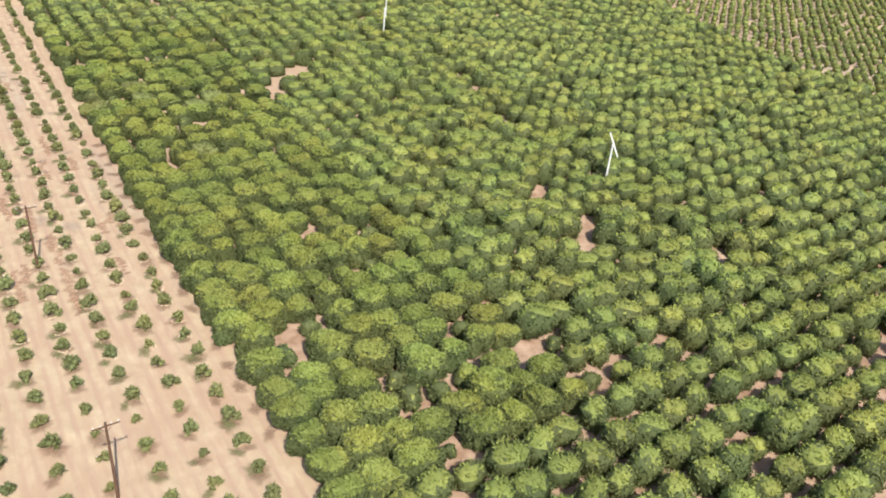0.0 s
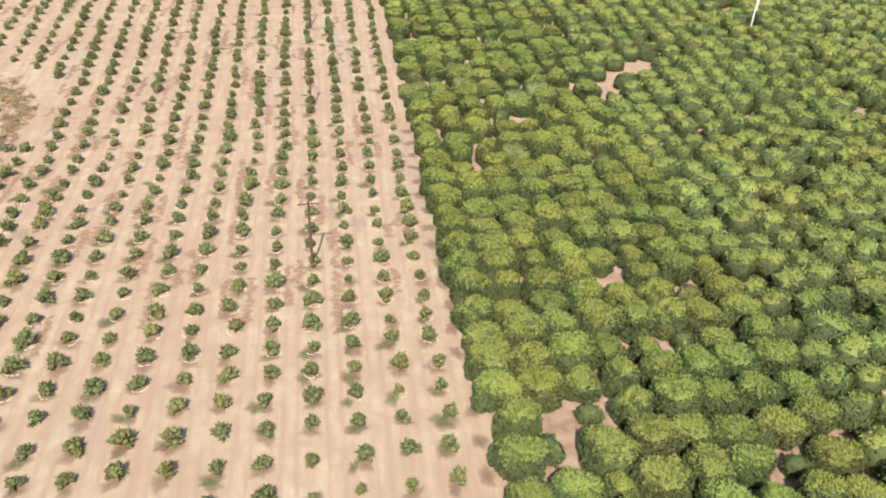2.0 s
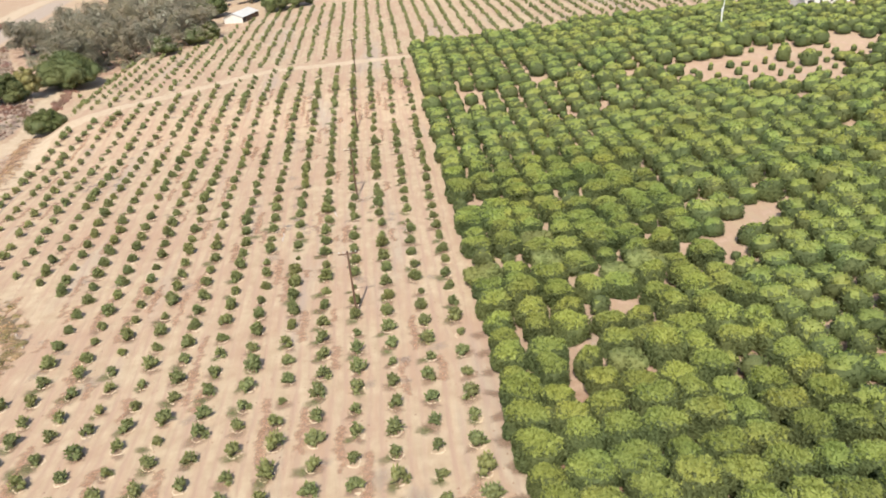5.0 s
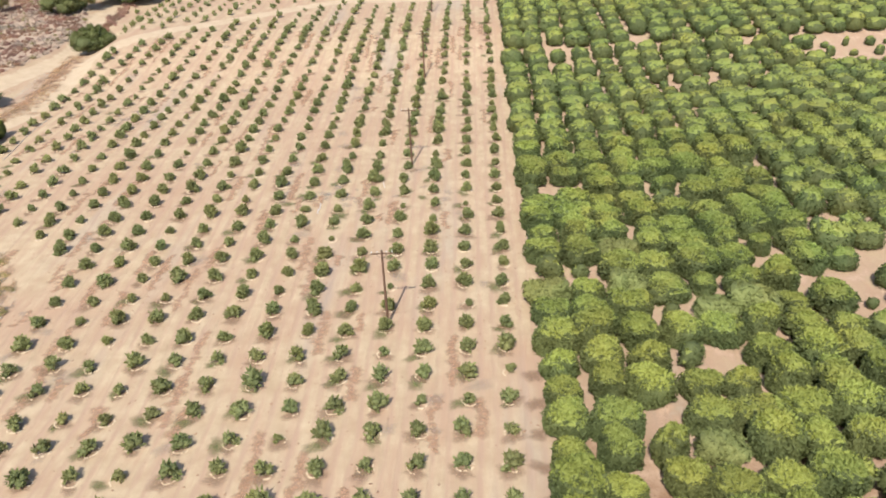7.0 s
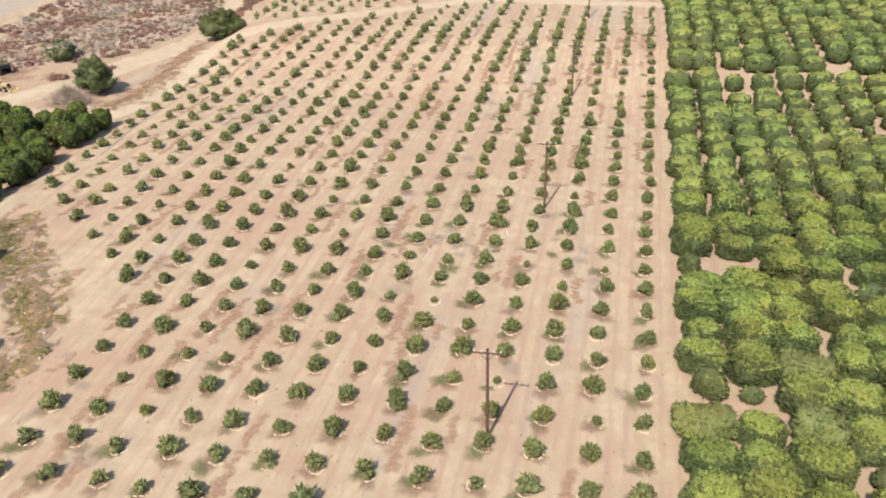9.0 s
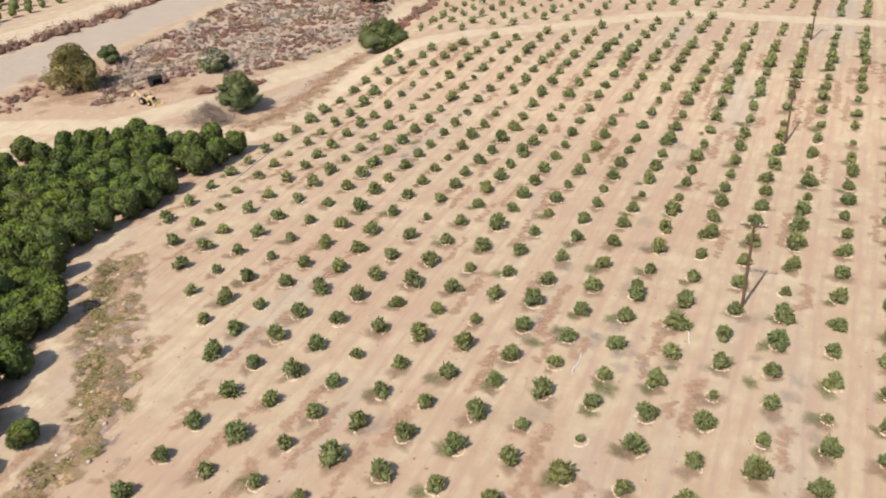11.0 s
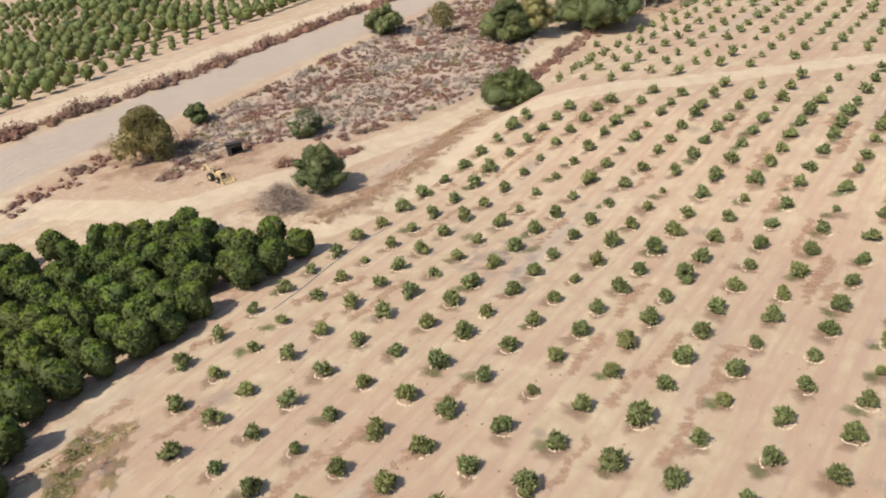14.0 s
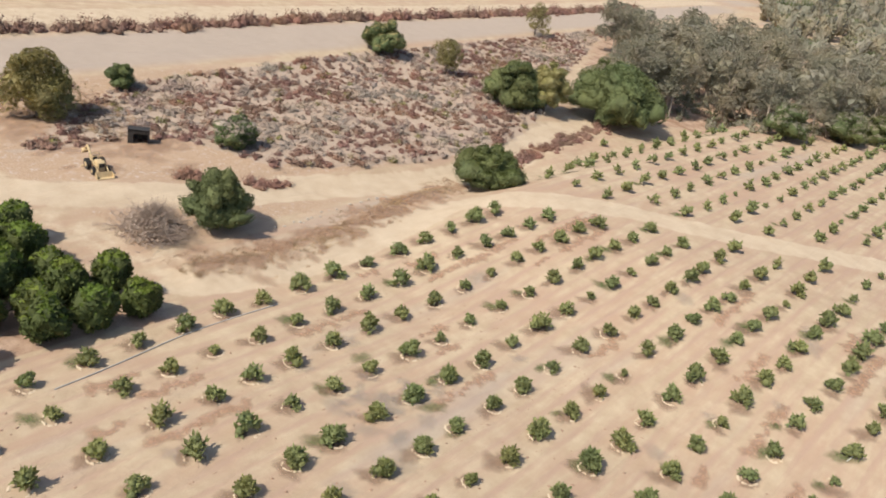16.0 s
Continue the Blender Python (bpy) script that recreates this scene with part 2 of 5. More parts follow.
DAMP = plain_material("damp_soil", (0.29, 0.175, 0.115), (0.38, 0.25, 0.175), 0.8, 0.95)
ROOF = plain_material("galvanised_roof", (0.50, 0.47, 0.43), (0.62, 0.60, 0.56), 0.6, 0.45)
WALL = plain_material("whitewashed_wall", (0.66, 0.64, 0.60), (0.52, 0.50, 0.46), 0.8)
PIPE = plain_material("white_plastic_pipe", (0.70, 0.70, 0.68), (0.56, 0.55, 0.53), 2.0, 0.4)
CONCRETE = plain_material("concrete", (0.42, 0.40, 0.37), (0.33, 0.31, 0.28), 1.5)

rng = np.random.default_rng(7)


# ---- mesh helpers ----
def thing(name, label, category, at=(0, 0, 0), turn=0.0, group="", kind=""):
    ob = new(name)
    ob.empty_display_size = 0.3
    ob.matrix_basis = pose(*at, 0, 0, turn)
    return tagged(ob, label, category, group, kind)


def part(name, bm, material, parent, label=""):
    me = bpy.data.meshes.new(name)
    bm.to_mesh(me)
    bm.free()
    me.materials.append(material)
    ob = new(name, me)
    ob.parent = parent
    return tagged(ob, label)


def soup(name, verts, tris, slots, materials):
    """A mesh from arrays of corners and triangles, with a material slot for each."""
    me = bpy.data.meshes.new(name)
    me.vertices.add(len(verts))
    me.vertices.foreach_set("co", np.ascontiguousarray(verts, np.float32).ravel())
    me.loops.add(tris.size)
    me.loops.foreach_set("vertex_index", np.ascontiguousarray(tris, np.int32).ravel())
    me.polygons.add(len(tris))
    me.polygons.foreach_set("loop_start", np.arange(0, tris.size, 3, dtype=np.int32))
    for m in materials:
        me.materials.append(m)
    me.polygons.foreach_set("material_index", np.ascontiguousarray(slots, np.int32))
    me.polygons.foreach_set("use_smooth", np.ones(len(tris), bool))
    me.update(calc_edges=True)
    return me


def box(size, at=(0, 0, 0), turn=(0, 0, 0), bevel=0.02):
    bm = bmesh.new()
    bmesh.ops.create_cube(bm, size=1.0, matrix=Matrix.Diagonal((*size, 1)))
    if bevel:
        bmesh.ops.bevel(bm, geom=bm.edges[:], offset=bevel, segments=1, affect="EDGES")
    bm.transform(pose(*at, *turn))
    return bm


def rod(a, b, r1, r2=None, segments=8):
    bm = bmesh.new()
    a, b = Vector(a), Vector(b)
    way = b - a
    m = Matrix.Translation((a + b) / 2) @ way.to_track_quat("Z", "Y").to_matrix().to_4x4()
    bmesh.ops.create_cone(bm, cap_ends=True, segments=segments, radius1=r1, radius2=r1 if r2 is None else r2, depth=way.length, matrix=m)
    return bm


def joined(*some):
    out = bmesh.new()
    for bm in some:
        me = bpy.data.meshes.new("piece")
        bm.to_mesh(me)
        bm.free()
        out.from_mesh(me)
        bpy.data.meshes.remove(me)
    return out


def ico(level):
    bm = bmesh.new()
    bmesh.ops.create_icosphere(bm, subdivisions=level, radius=1.0)
    bm.verts.ensure_lookup_table()
    v = np.array([p.co[:] for p in bm.verts])
    f = np.array([[q.index for q in p.verts] for p in bm.faces])
    bm.free()
    return v, f


ICO = {k: ico(k) for k in (1, 2, 3)}


def ripple(v, seed, scale):
    """Smooth random lumps at the points v, about -1 to 1."""
    r = np.random.default_rng(seed)
    out = np.zeros(len(v))
    for k in range(9):
        d = r.normal(size=3)
        d *= scale * r.uniform(0.6, 1.6) / np.linalg.norm(d)
        out += np.sin(v @ d + r.uniform(0, 6.28)) / 3
    return out


def crown(width, height, base, seed, level=2, sprigs=160, size=0.35, square=0.75, lumps=0.12, tips=0.0, out=0.05, droop=0.0, deep=0.0, taper=0.0, spiky=0.45, boxy=0.0, core=1.0):
    """A crown of leaves: a lumpy body and loose sprigs all over it. Slot 0: body and sprigs, slot 1: upper leaves, for
    new growth and painted sunlit tops.
    """
    r = np.random.default_rng(seed)
    v, f = ICO[level]
    n = np.sign(v) * np.abs(v) ** square
    if boxy:
        rho = np.hypot(v[:, 0], v[:, 1])[:, None] + 1e-9
        bend = boxy + (0.86 - boxy) * np.clip(0.35 + 1.6 * v[:, 2:], 0, 1)
        n = np.concatenate([v[:, :2] / rho * rho ** bend, np.sign(v[:, 2:]) * np.abs(v[:, 2:]) ** bend], 1)
    k = 1 + lumps * ripple(v, seed, 3.2) + lumps * 0.55 * ripple(v, seed + 1, 7.5) + lumps * 0.45 * ripple(v, seed + 3, 15.0)
    n = n * k[:, None]
    n[:, 2] = np.where(n[:, 2] < 0, n[:, 2] * (0.9 - droop), n[:, 2])
    n[:, :2] *= (1 - taper * np.clip(n[:, 2:], -1, 1.1))
    body = n * (width / 2, (deep or width) / 2, height / 2) + (0, 0, base + height / 2)
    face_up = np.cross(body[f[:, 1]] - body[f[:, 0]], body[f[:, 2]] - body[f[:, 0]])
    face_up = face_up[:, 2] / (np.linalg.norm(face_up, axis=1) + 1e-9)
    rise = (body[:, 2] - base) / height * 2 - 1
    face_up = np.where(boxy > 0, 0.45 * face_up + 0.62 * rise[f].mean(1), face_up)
    # Upper faces take slot 1, so lit tops over darker sides are coloured in.
    upper_faces = face_up + 0.22 * ripple(v[f].mean(1), seed + 2, 5.0) > 1.08 - tips
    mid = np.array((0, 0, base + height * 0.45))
    verts, tris, slots = [mid + (body - mid) * core], [f], [upper_faces.astype(int) if tips else np.zeros(len(f), int)]
    pick = r.integers(0, len(f), sprigs)
    w = r.dirichlet((1, 1, 1), sprigs)
    at = (body[f[pick]] * w[:, :, None]).sum(1)
    nor = np.cross(body[f[pick, 1]] - body[f[pick, 0]], body[f[pick, 2]] - body[f[pick, 0]])
    nor /= np.linalg.norm(nor, axis=1, keepdims=True) + 1e-9
    lean = nor + r.normal(size=(sprigs, 3)) * 0.55 + (0, 0, 0.35)
    lean /= np.linalg.norm(lean, axis=1, keepdims=True)
    side = np.cross(lean, r.normal(size=(sprigs, 3)))
    side /= np.linalg.norm(side, axis=1, keepdims=True) + 1e-9
    other = np.cross(lean, side)
    s = size * r.uniform(0.55, 1.35, sprigs)[:, None]
    at = at + nor * (out + size * 0.35 * r.random((sprigs, 1)))
    lift = lean * s * 0.35
    q = np.stack([at - side * s, at - other * s * 0.6 + lift, at + side * s, at + other * s * 0.6 + lift], 1)
    shoot = np.stack([at - lean * s * 0.35, at + side * s * 0.42, at + lean * s * 1.25, at - side * s * 0.42], 1)
    q = np.where((r.random(sprigs) < spiky)[:, None, None], shoot, q).reshape(-1, 3)
    i = np.arange(sprigs)[:, None] * 4 + len(body)
    verts.append(q)
    tris.append(np.concatenate([i + (0, 1, 2), i + (0, 2, 3)]))
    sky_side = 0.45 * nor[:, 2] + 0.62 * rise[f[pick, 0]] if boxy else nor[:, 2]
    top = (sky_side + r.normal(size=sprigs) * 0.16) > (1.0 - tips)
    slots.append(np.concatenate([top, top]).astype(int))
    return np.concatenate(verts), np.concatenate(tris), np.concatenate(slots)


def cone_array(a, b, r1, r2, sides=6):
    """A tapered limb as arrays."""
    a, b = np.array(a, float), np.array(b, float)
    way = (b - a) / np.linalg.norm(b - a)
    u = np.cross(way, (0.3, 0.9, 0.1))
    u /= np.linalg.norm(u)
    w = np.cross(way, u)
    ang = np.arange(sides) * 2 * np.pi / sides
    ring = np.cos(ang)[:, None] * u + np.sin(ang)[:, None] * w
    v = np.concatenate([a + ring * r1, b + ring * r2])
    j = np.arange(sides)
    k = (j + 1) % sides
    return v, np.concatenate([np.stack([j, k, k + sides], 1), np.stack([j, k + sides, j + sides], 1)])


def merged(pieces):
    """Several (corners, triangles, slots) as one."""
    verts, tris, slots, count = [], [], [], 0
    for v, f, s in pieces:
        verts.append(v)
        tris.append(f + count)
        slots.append(s)
        count += len(v)
    return np.concatenate(verts), np.concatenate(tris), np.concatenate(slots)


def brush(seed, width=1.7, height=0.85, sprigs=110, size=0.15):
    """A low shrub: a rough little dome, twiggy sprigs through and over it."""
    r = np.random.default_rng(seed)
    core, faces = ICO[1]
    core = core * (1 + 0.28 * ripple(core, seed + 5, 3.0))[:, None] * (width * 0.32, width * 0.32, height * 0.55)
    core[:, 2] = np.maximum(core[:, 2], -0.05)
    d = r.normal(size=(sprigs, 3))
    d /= np.linalg.norm(d, axis=1, keepdims=True)
    d[:, 2] = np.abs(d[:, 2])
    at = d * (width / 2, width / 2, height) * (r.uniform(0.35, 1.0, (sprigs, 1)) * (1 + 0.3 * ripple(d, seed, 2.5))[:, None])
    lean = d + r.normal(size=(sprigs, 3)) * 0.5 + (0, 0, 0.4)
    lean /= np.linalg.norm(lean, axis=1, keepdims=True)
    side = np.cross(lean, r.normal(size=(sprigs, 3)))
    side /= np.linalg.norm(side, axis=1, keepdims=True)
    other = np.cross(lean, side)
    s = size * r.uniform(0.6, 1.4, (sprigs, 1))
    q = np.stack([at - side * s, at - other * s * 0.7, at + side * s, at + other * s * 0.7], 1)
    shoot = np.stack([at - lean * s * 0.3, at + side * s * 0.4, at + lean * s * 1.2, at - side * s * 0.4], 1)
    q = np.where((r.random(sprigs) < 0.5)[:, None, None], shoot, q).reshape(-1, 3)
    i = np.arange(sprigs)[:, None] * 4 + len(core)
    return (np.concatenate([core, q]), np.concatenate([faces, i + (0, 1, 2), i + (0, 2, 3)]),
            np.concatenate([np.zeros(len(faces), int), np.tile((r.random(sprigs) < 0.25).astype(int), 2)]))


def scattered(templates, places, r, half_turns=False):
    """Many copies of the templates as one soup. places: rows of x, y, z, size across, size up."""
    pieces = []
    for x, y, z, wide, tall in places:
        v, f, s = templates[r.integers(len(templates))]
        a = (3.1416 * int(r.integers(2)) if half_turns else 0) + (r.normal(0, 0.1) if half_turns else r.uniform(0, 6.283))
        c, d = math.cos(a), math.sin(a)
        p = np.stack([(v[:, 0] * c - v[:, 1] * d) * wide + x, (v[:, 0] * d + v[:, 1] * c) * wide + y, v[:, 2] * tall + z], 1)
        pieces.append((p, f, s))
    return merged(pieces)


def stuff(name, arrays, materials, label, category, fade=None):
    v, f, s = arrays
    ob = new(name, soup(name, v, f, s, materials))
    if fade is not None:
        ob.data.attributes.new("fade", "FLOAT", "POINT").data.foreach_set("value", np.tile(fade, len(v) // len(fade)).astype(np.float32))
    return tagged(ob, label, category, kind="stuff")


# ---- plan: fields, roads and heights, in metres ----
def smooth(v):
    v = np.clip(v, 0, 1)
    return v * v * (3 - 2 * v)


def near_line(x, y, line):
    """Distance to a polyline."""
    best = np.full(np.shape(x), 1e9)
    for (ax, ay), (bx, by) in zip(line, line[1:]):
        dx, dy = bx - ax, by - ay
        t = np.clip(((x - ax) * dx + (y - ay) * dy) / (dx * dx + dy * dy), 0, 1)
        best = np.minimum(best, np.hypot(x - ax - t * dx, y - ay - t * dy))
    return best


def inside(x, y, poly):
    hit = np.zeros(np.shape(x), bool)
    for (ax, ay), (bx, by) in zip(poly, poly[1:] + poly[:1]):
        if ay != by:
            hit ^= ((ay > y) != (by > y)) & (x < (bx - ax) * (y - ay) / (by - ay) + ax)
    return hit


FIELD_EDGE = [(-84, -260), (-82, -60), (-70.7, -43.5), (-69.6, -31.8), (-69.9, -11.8), (-67.5, -0.2), (-65.7, 17.5), (-71.9, 22.6), (-82.9, 30.6),
              (-96, 40.9), (-103, 48), (-107, 59), (-107.7, 78.2), (-106.7, 99.8), (-108.3, 112.3), (-107.9, 128.4), (-103.7, 137.2)]
CROSS_ROAD = [(8, 177), (-26, 178), (-45, 179), (-52, 176), (-58, 171.9), (-66, 165.9), (-73.7, 159.6), (-81.7, 154.3), (-90.2, 149.8), (-97.5, 143.2),
              (-103.8, 136.2), (-109.5, 128.7),
              (-109.1, 118.3), (-108.4, 109.9), (-108.1, 100.6), (-108.9, 91.5), (-111.2, 83.8)]
DARK_GROVE = [(-105.8, 79.5), (-106.4, 62.1), (-104, 47), (-107.5, 42), (-96, 28), (-88.5, 15.5), (-84, 6), (-82.5, -6), (-81.8, -16), (-80.8, -24),
              (-79.8, -31), (-79.8, -60), (-88, -120), (-175, -120), (-165, 20), (-148, 51.8), (-126.2, 73.1)]
DRY_STRIP = [(-96.3, 40.1), (-101, 37.9), (-98.8, 33), (-88.3, 20), (-80, 12.5), (-75.7, 4.8), (-74.3, -5.7), (-74.8, -16.2), (-74.6, -24.1),
             (-77, -31.4), (-77.1, -37.4), (-77.6, -43), (-76, -50), (-70, -50), (-70.7, -38), (-70.7, -33), (-71.7, -23.5), (-71.5, -14.3), (-71.2, -4),
             (-70.4, 7.3), (-72.6, 13.5), (-78.2, 21.8), (-87.3, 29.9)]
SCRUB = [(-149.4, 80.7), (-173.4, 109.7), (-181.1, 171.1), (-188.1, 248.7), (-192.7, 314.6), (-152.7, 219.9), (-137, 193.7), (-127.5, 170),
         (-126.5, 155), (-126, 140), (-129.5, 122), (-133, 111), (-147.9, 104)]
GREY_ROAD = [(-167, -60), (-176, 10), (-185.8, 78.7), (-188.4, 117.1), (-192.2, 163), (-195.9, 220.7), (-202.1, 299.7), (-223.1, 477.9),
             (-241, 562.8)]
HEDGE = [(-184.4, -30), (-200.3, 82.6), (-198.9, 113.8), (-200.1, 138.8), (-203.9, 168.5), (-207.8, 225.1), (-213.3, 305), (-221.7, 388.9)]
SAND_ROAD = [(-195, -30), (-212.2, 89.5), (-209.7, 122.7), (-213.8, 169.6), (-216.8, 225.4), (-221.4, 309.9), (-240.8, 485)]
DIRT_ROAD = [(-175, 62), (-149.9, 70.8), (-137.4, 75), (-133.2, 82.9), (-128.2, 96.2), (-127, 109.8), (-123.9, 123.2), (-120.6, 138.2),
             (-121.7, 159.6), (-127.1, 178.8), (-129, 192.7), (-132.7, 209.5)]
BANK = [(-112.4, 86), (-110.9, 92.9), (-111.1, 103), (-112.2, 112.2), (-113.9, 120.8), (-116.4, 135.5)]
GROVE_LANE = [(-117.7, 83.2), (-127.9, 77.1), (-149.8, 58.7), (-175, 40)]
LEFT_LANE = [(-108.1, 46.9), (-102, 33.6), (-91, 19), (-83.2, 9), (-77.6, 3), (-76, -6), (-76.5, -16), (-76.6, -25), (-78.4, -32), (-78.6, -44),
             (-80, -60), (-84, -120)]
RIGHT_LANE = [(209, -200), (210.5, 0), (210, 60), (204, 300)]


def height(x, y):
    """The land: flat fields that climb a step at the far end, a gentle rise to the wash, a low bank along the field's outer road."""
    x, y = np.asarray(x, float), np.asarray(y, float)
    h = 2.6 * smooth((-x - 108) / 30) * smooth((y - 20) / 60)
    h = h + 4.8 * smooth((y - 98) / 48) * (1 - smooth((-x - 104) / 12))
    h = h + 3.4 * smooth((-x - 165) / 35) * smooth((y - 20) / 60)
    h = h + 0.9 * np.exp(-(near_line(x, y, BANK) / 2.6) ** 2)
    h = h - 0.9 * smooth(1.4 - near_line(x, y, DIRT_ROAD) / 5.0) * smooth((y - 90) / 20)
    h = h + 0.10 * np.sin(x * 0.31 + 1.3 * np.sin(y * 0.11)) * np.sin(y * 0.23) * smooth((-x - 60) / 20)
    ditch = inside(x, y, DRY_STRIP)
    h = h + np.where(ditch, 0.35 * np.sin(x * 0.9) * np.sin(y * 0.7), 0.0)
    return h


def ground_z(x, y):
    return float(height(np.array([x]), np.array([y]))[0])


def column_x(c, y):
    """The place across of column c of the young field; its rows spread a little up the field."""
    c, y = np.asarray(c, float), np.asarray(y, float)
    step = np.interp(y, [-60, -15, 5, 20, 40, 75, 110, 140], [5.12, 5.13, 5.28, 5.33, 5.48, 5.72, 5.75, 5.62])
    return np.interp(y, [-60, -33, -15, 60, 80], [-1.35, -1.6, -1.0, -0.7, -0.4]) - step * c


ROW_Y = ([-33, -18, -14, -10, -7, -4, 0, 2, 5, 7, 10, 13, 15, 17, 19, 21, 23, 25, 27, 28, 29, 64],
         [-156.8, -84.5, -66.1, -47.3, -33.0, -17.6, 2.5, 12.8, 28.4, 38.8, 55.2, 73.2, 83.8, 94.1, 105.2, 116.0, 126.4, 135.4, 144.4, 149.8, 156, 391])


def row_y(r, c):
    """The place along the field of row r at column c; the rows slant a little."""
    return np.interp(r, *ROW_Y) - np.interp(r, [-8, -3], [0.05, 0.30]) * c


def grove_place(i, k):
    """The planting place of tree k in column i of the mature grove."""
    y = float(np.interp(k, [-32, -2, 9, 20, 50], [-158.6, -7.9, 50.8, 110.0, 268.0]))
    step = float(np.interp(y, [-60, -15, 10, 40, 75], [5.05, 5.1, 5.25, 5.45, 5.6]))
    return float(np.interp(y, [-20, 10, 60], [4.8, 5.2, 5.7])) + step * i, y + 0.05 * step * i


def build_ground():
    xs = np.concatenate([[-4500, -2500, -1400, -900, -650, -520], np.arange(-440, -250, 5.0), np.arange(-250, 20, 1.5), np.arange(20, 130, 3.0),
                         np.arange(130, 300, 6.0), [330, 420, 600, 900, 1500, 2500, 4500]])
    ys = np.concatenate([[-4500, -2000, -900, -500, -320, -240], np.arange(-200, -120, 4.0), np.arange(-120, 230, 1.5), np.arange(230, 460, 5.0),
                         [480, 560, 700, 900, 1300, 2000, 3000, 4500]])
    x, y = np.meshgrid(xs, ys)
    x, y = x.ravel(), y.ravel()
    z = height(x, y)
    w = len(xs)
    i = (np.arange(len(ys) - 1)[:, None] * w + np.arange(w - 1)).ravel()
    tris = np.concatenate([np.stack([i, i + 1, i + w + 1], 1), np.stack([i, i + w + 1, i + w], 1)])
    me = soup("ground", np.stack([x, y, z], 1), tris, np.zeros(len(tris), int), [SOIL])
    grove = smooth((x - 2.6) / 2.0) * smooth((207 - x) / 4) * smooth((199 + 0.08 * x - y) / 8) * (1 - 0.5 * smooth((y + 40) / 30))
    grove = np.maximum(grove, inside(x, y, DARK_GROVE) * 0.75)
    litter = [(-129, 215), (-118, 228), (-97, 236), (-85, 257), (-84, 290), (-116, 378), (-168, 372), (-186, 300), (-158, 241)]
    grove = np.maximum(grove, inside(x, y, litter) * 0.8)
    dry = np.maximum(inside(x, y, DRY_STRIP) * 1.0, inside(x, y, SCRUB) * 0.95)
    dry = np.maximum(dry, 0.85 * smooth(1.9 - near_line(x, y, BANK) / 2.2))
    dry = np.maximum(dry, 0.72 * smooth((-x - 116) / 6) * smooth((200 + x) / 20) * smooth((y - 60) / 10) * smooth((140 - y) / 12))
    far = smooth((-x - 232) / 20) * smooth((y - 40) / 30)
    dry = np.maximum(dry, 0.55 * far)
    road = smooth(1.5 - near_line(x, y, CROSS_ROAD) / 3.0)
    road = np.maximum(road, smooth(1.5 - near_line(x, y, SAND_ROAD) / 6.5))
    road = np.maximum(road, 0.95 * smooth(1.5 - near_line(x, y, DIRT_ROAD) / 3.6))
    road = np.maximum(road, 0.45 * smooth(1.5 - near_line(x, y, LEFT_LANE) / 2.4))
    road = np.maximum(road, 0.45 * smooth(1.5 - near_line(x, y, GROVE_LANE) / 4.5))
    road = np.maximum(road, 0.55 * smooth(1.5 - near_line(x, y, RIGHT_LANE) / 3.0))
    dry = dry * (1 - road)
    grove = grove * (1 - road)
    gravel = smooth(1.6 - near_line(x, y, GREY_ROAD) / 9.0)
    zones = me.color_attributes.new("zones", "FLOAT_COLOR", "POINT")
    zones.data.foreach_set("color", np.stack([grove, dry * (1 - gravel), road, gravel], 1).astype(np.float32).ravel())
    lo, hi = np.full(len(x), -60.0), np.full(len(x), 60.0)
    for _ in range(22):
        mid = (lo + hi) / 2
        right = column_x(mid, y) > x
        lo, hi = np.where(right, mid, lo), np.where(right, hi, mid)
    c = (lo + hi) / 2
    me.attributes.new("row", "FLOAT", "POINT").data.foreach_set("value", (c + 20).astype(np.float32))
    edge = np.interp(y, [p[1] for p in FIELD_EDGE], [p[0] for p in FIELD_EDGE])
    field = (x < 2.5) & (x > edge - 1) & (y < 330)
    me.attributes.new("wash", "FLOAT", "POINT").data.foreach_set("value", (inside(x, y, SCRUB) * (1 - road) * (1 - gravel)).astype(np.float32))
    me.attributes.new("field", "FLOAT", "POINT").data.foreach_set("value", (field * (1 - road)).astype(np.float32))
    return tagged(new("ground", me), kind="structure")


build_ground()


# ---- trees of the fields ----
def tree_meshes(count, seed, materials, trunk_height, trunk_radius, **kw):
    """Shared crowns and one trunk for a kind of tree, one metre across as the size 1."""
    crowns = []
    for k in range(count):
        v, f, s = crown(seed=seed + 31 * k, **kw)
        crowns.append(soup("crown", v, f, s, materials))
    v, f = cone_array((0, 0, -0.08), (0.03, 0.02, trunk_height), trunk_radius, trunk_radius * 0.6, 7)
    limbs = [(v, f, np.zeros(len(f), int))]
    for a in (0.4, 2.3, 4.4):
        v, f = cone_array((0.02, 0.0, trunk_height * 0.6), (0.45 * math.cos(a) * kw["width"] / 2, 0.45 * math.sin(a) * kw["width"] / 2, trunk_height * 1.5), trunk_radius * 0.55, trunk_radius * 0.25, 5)
        limbs.append((v, f, np.zeros(len(f), int)))
    return crowns, soup("trunk", *merged(limbs), [BARK])


def plant(name, crowns, trunk, at, wide, tall, turn, label, category, group):
    root = thing(name, label, category, at, turn, group)
    for part_name, me in (("trunk", trunk), ("crown", crowns)):
        ob = new(part_name, me)
        ob.parent = root
        ob.matrix_basis = Matrix.Diagonal((wide, wide, tall, 1))
    return root


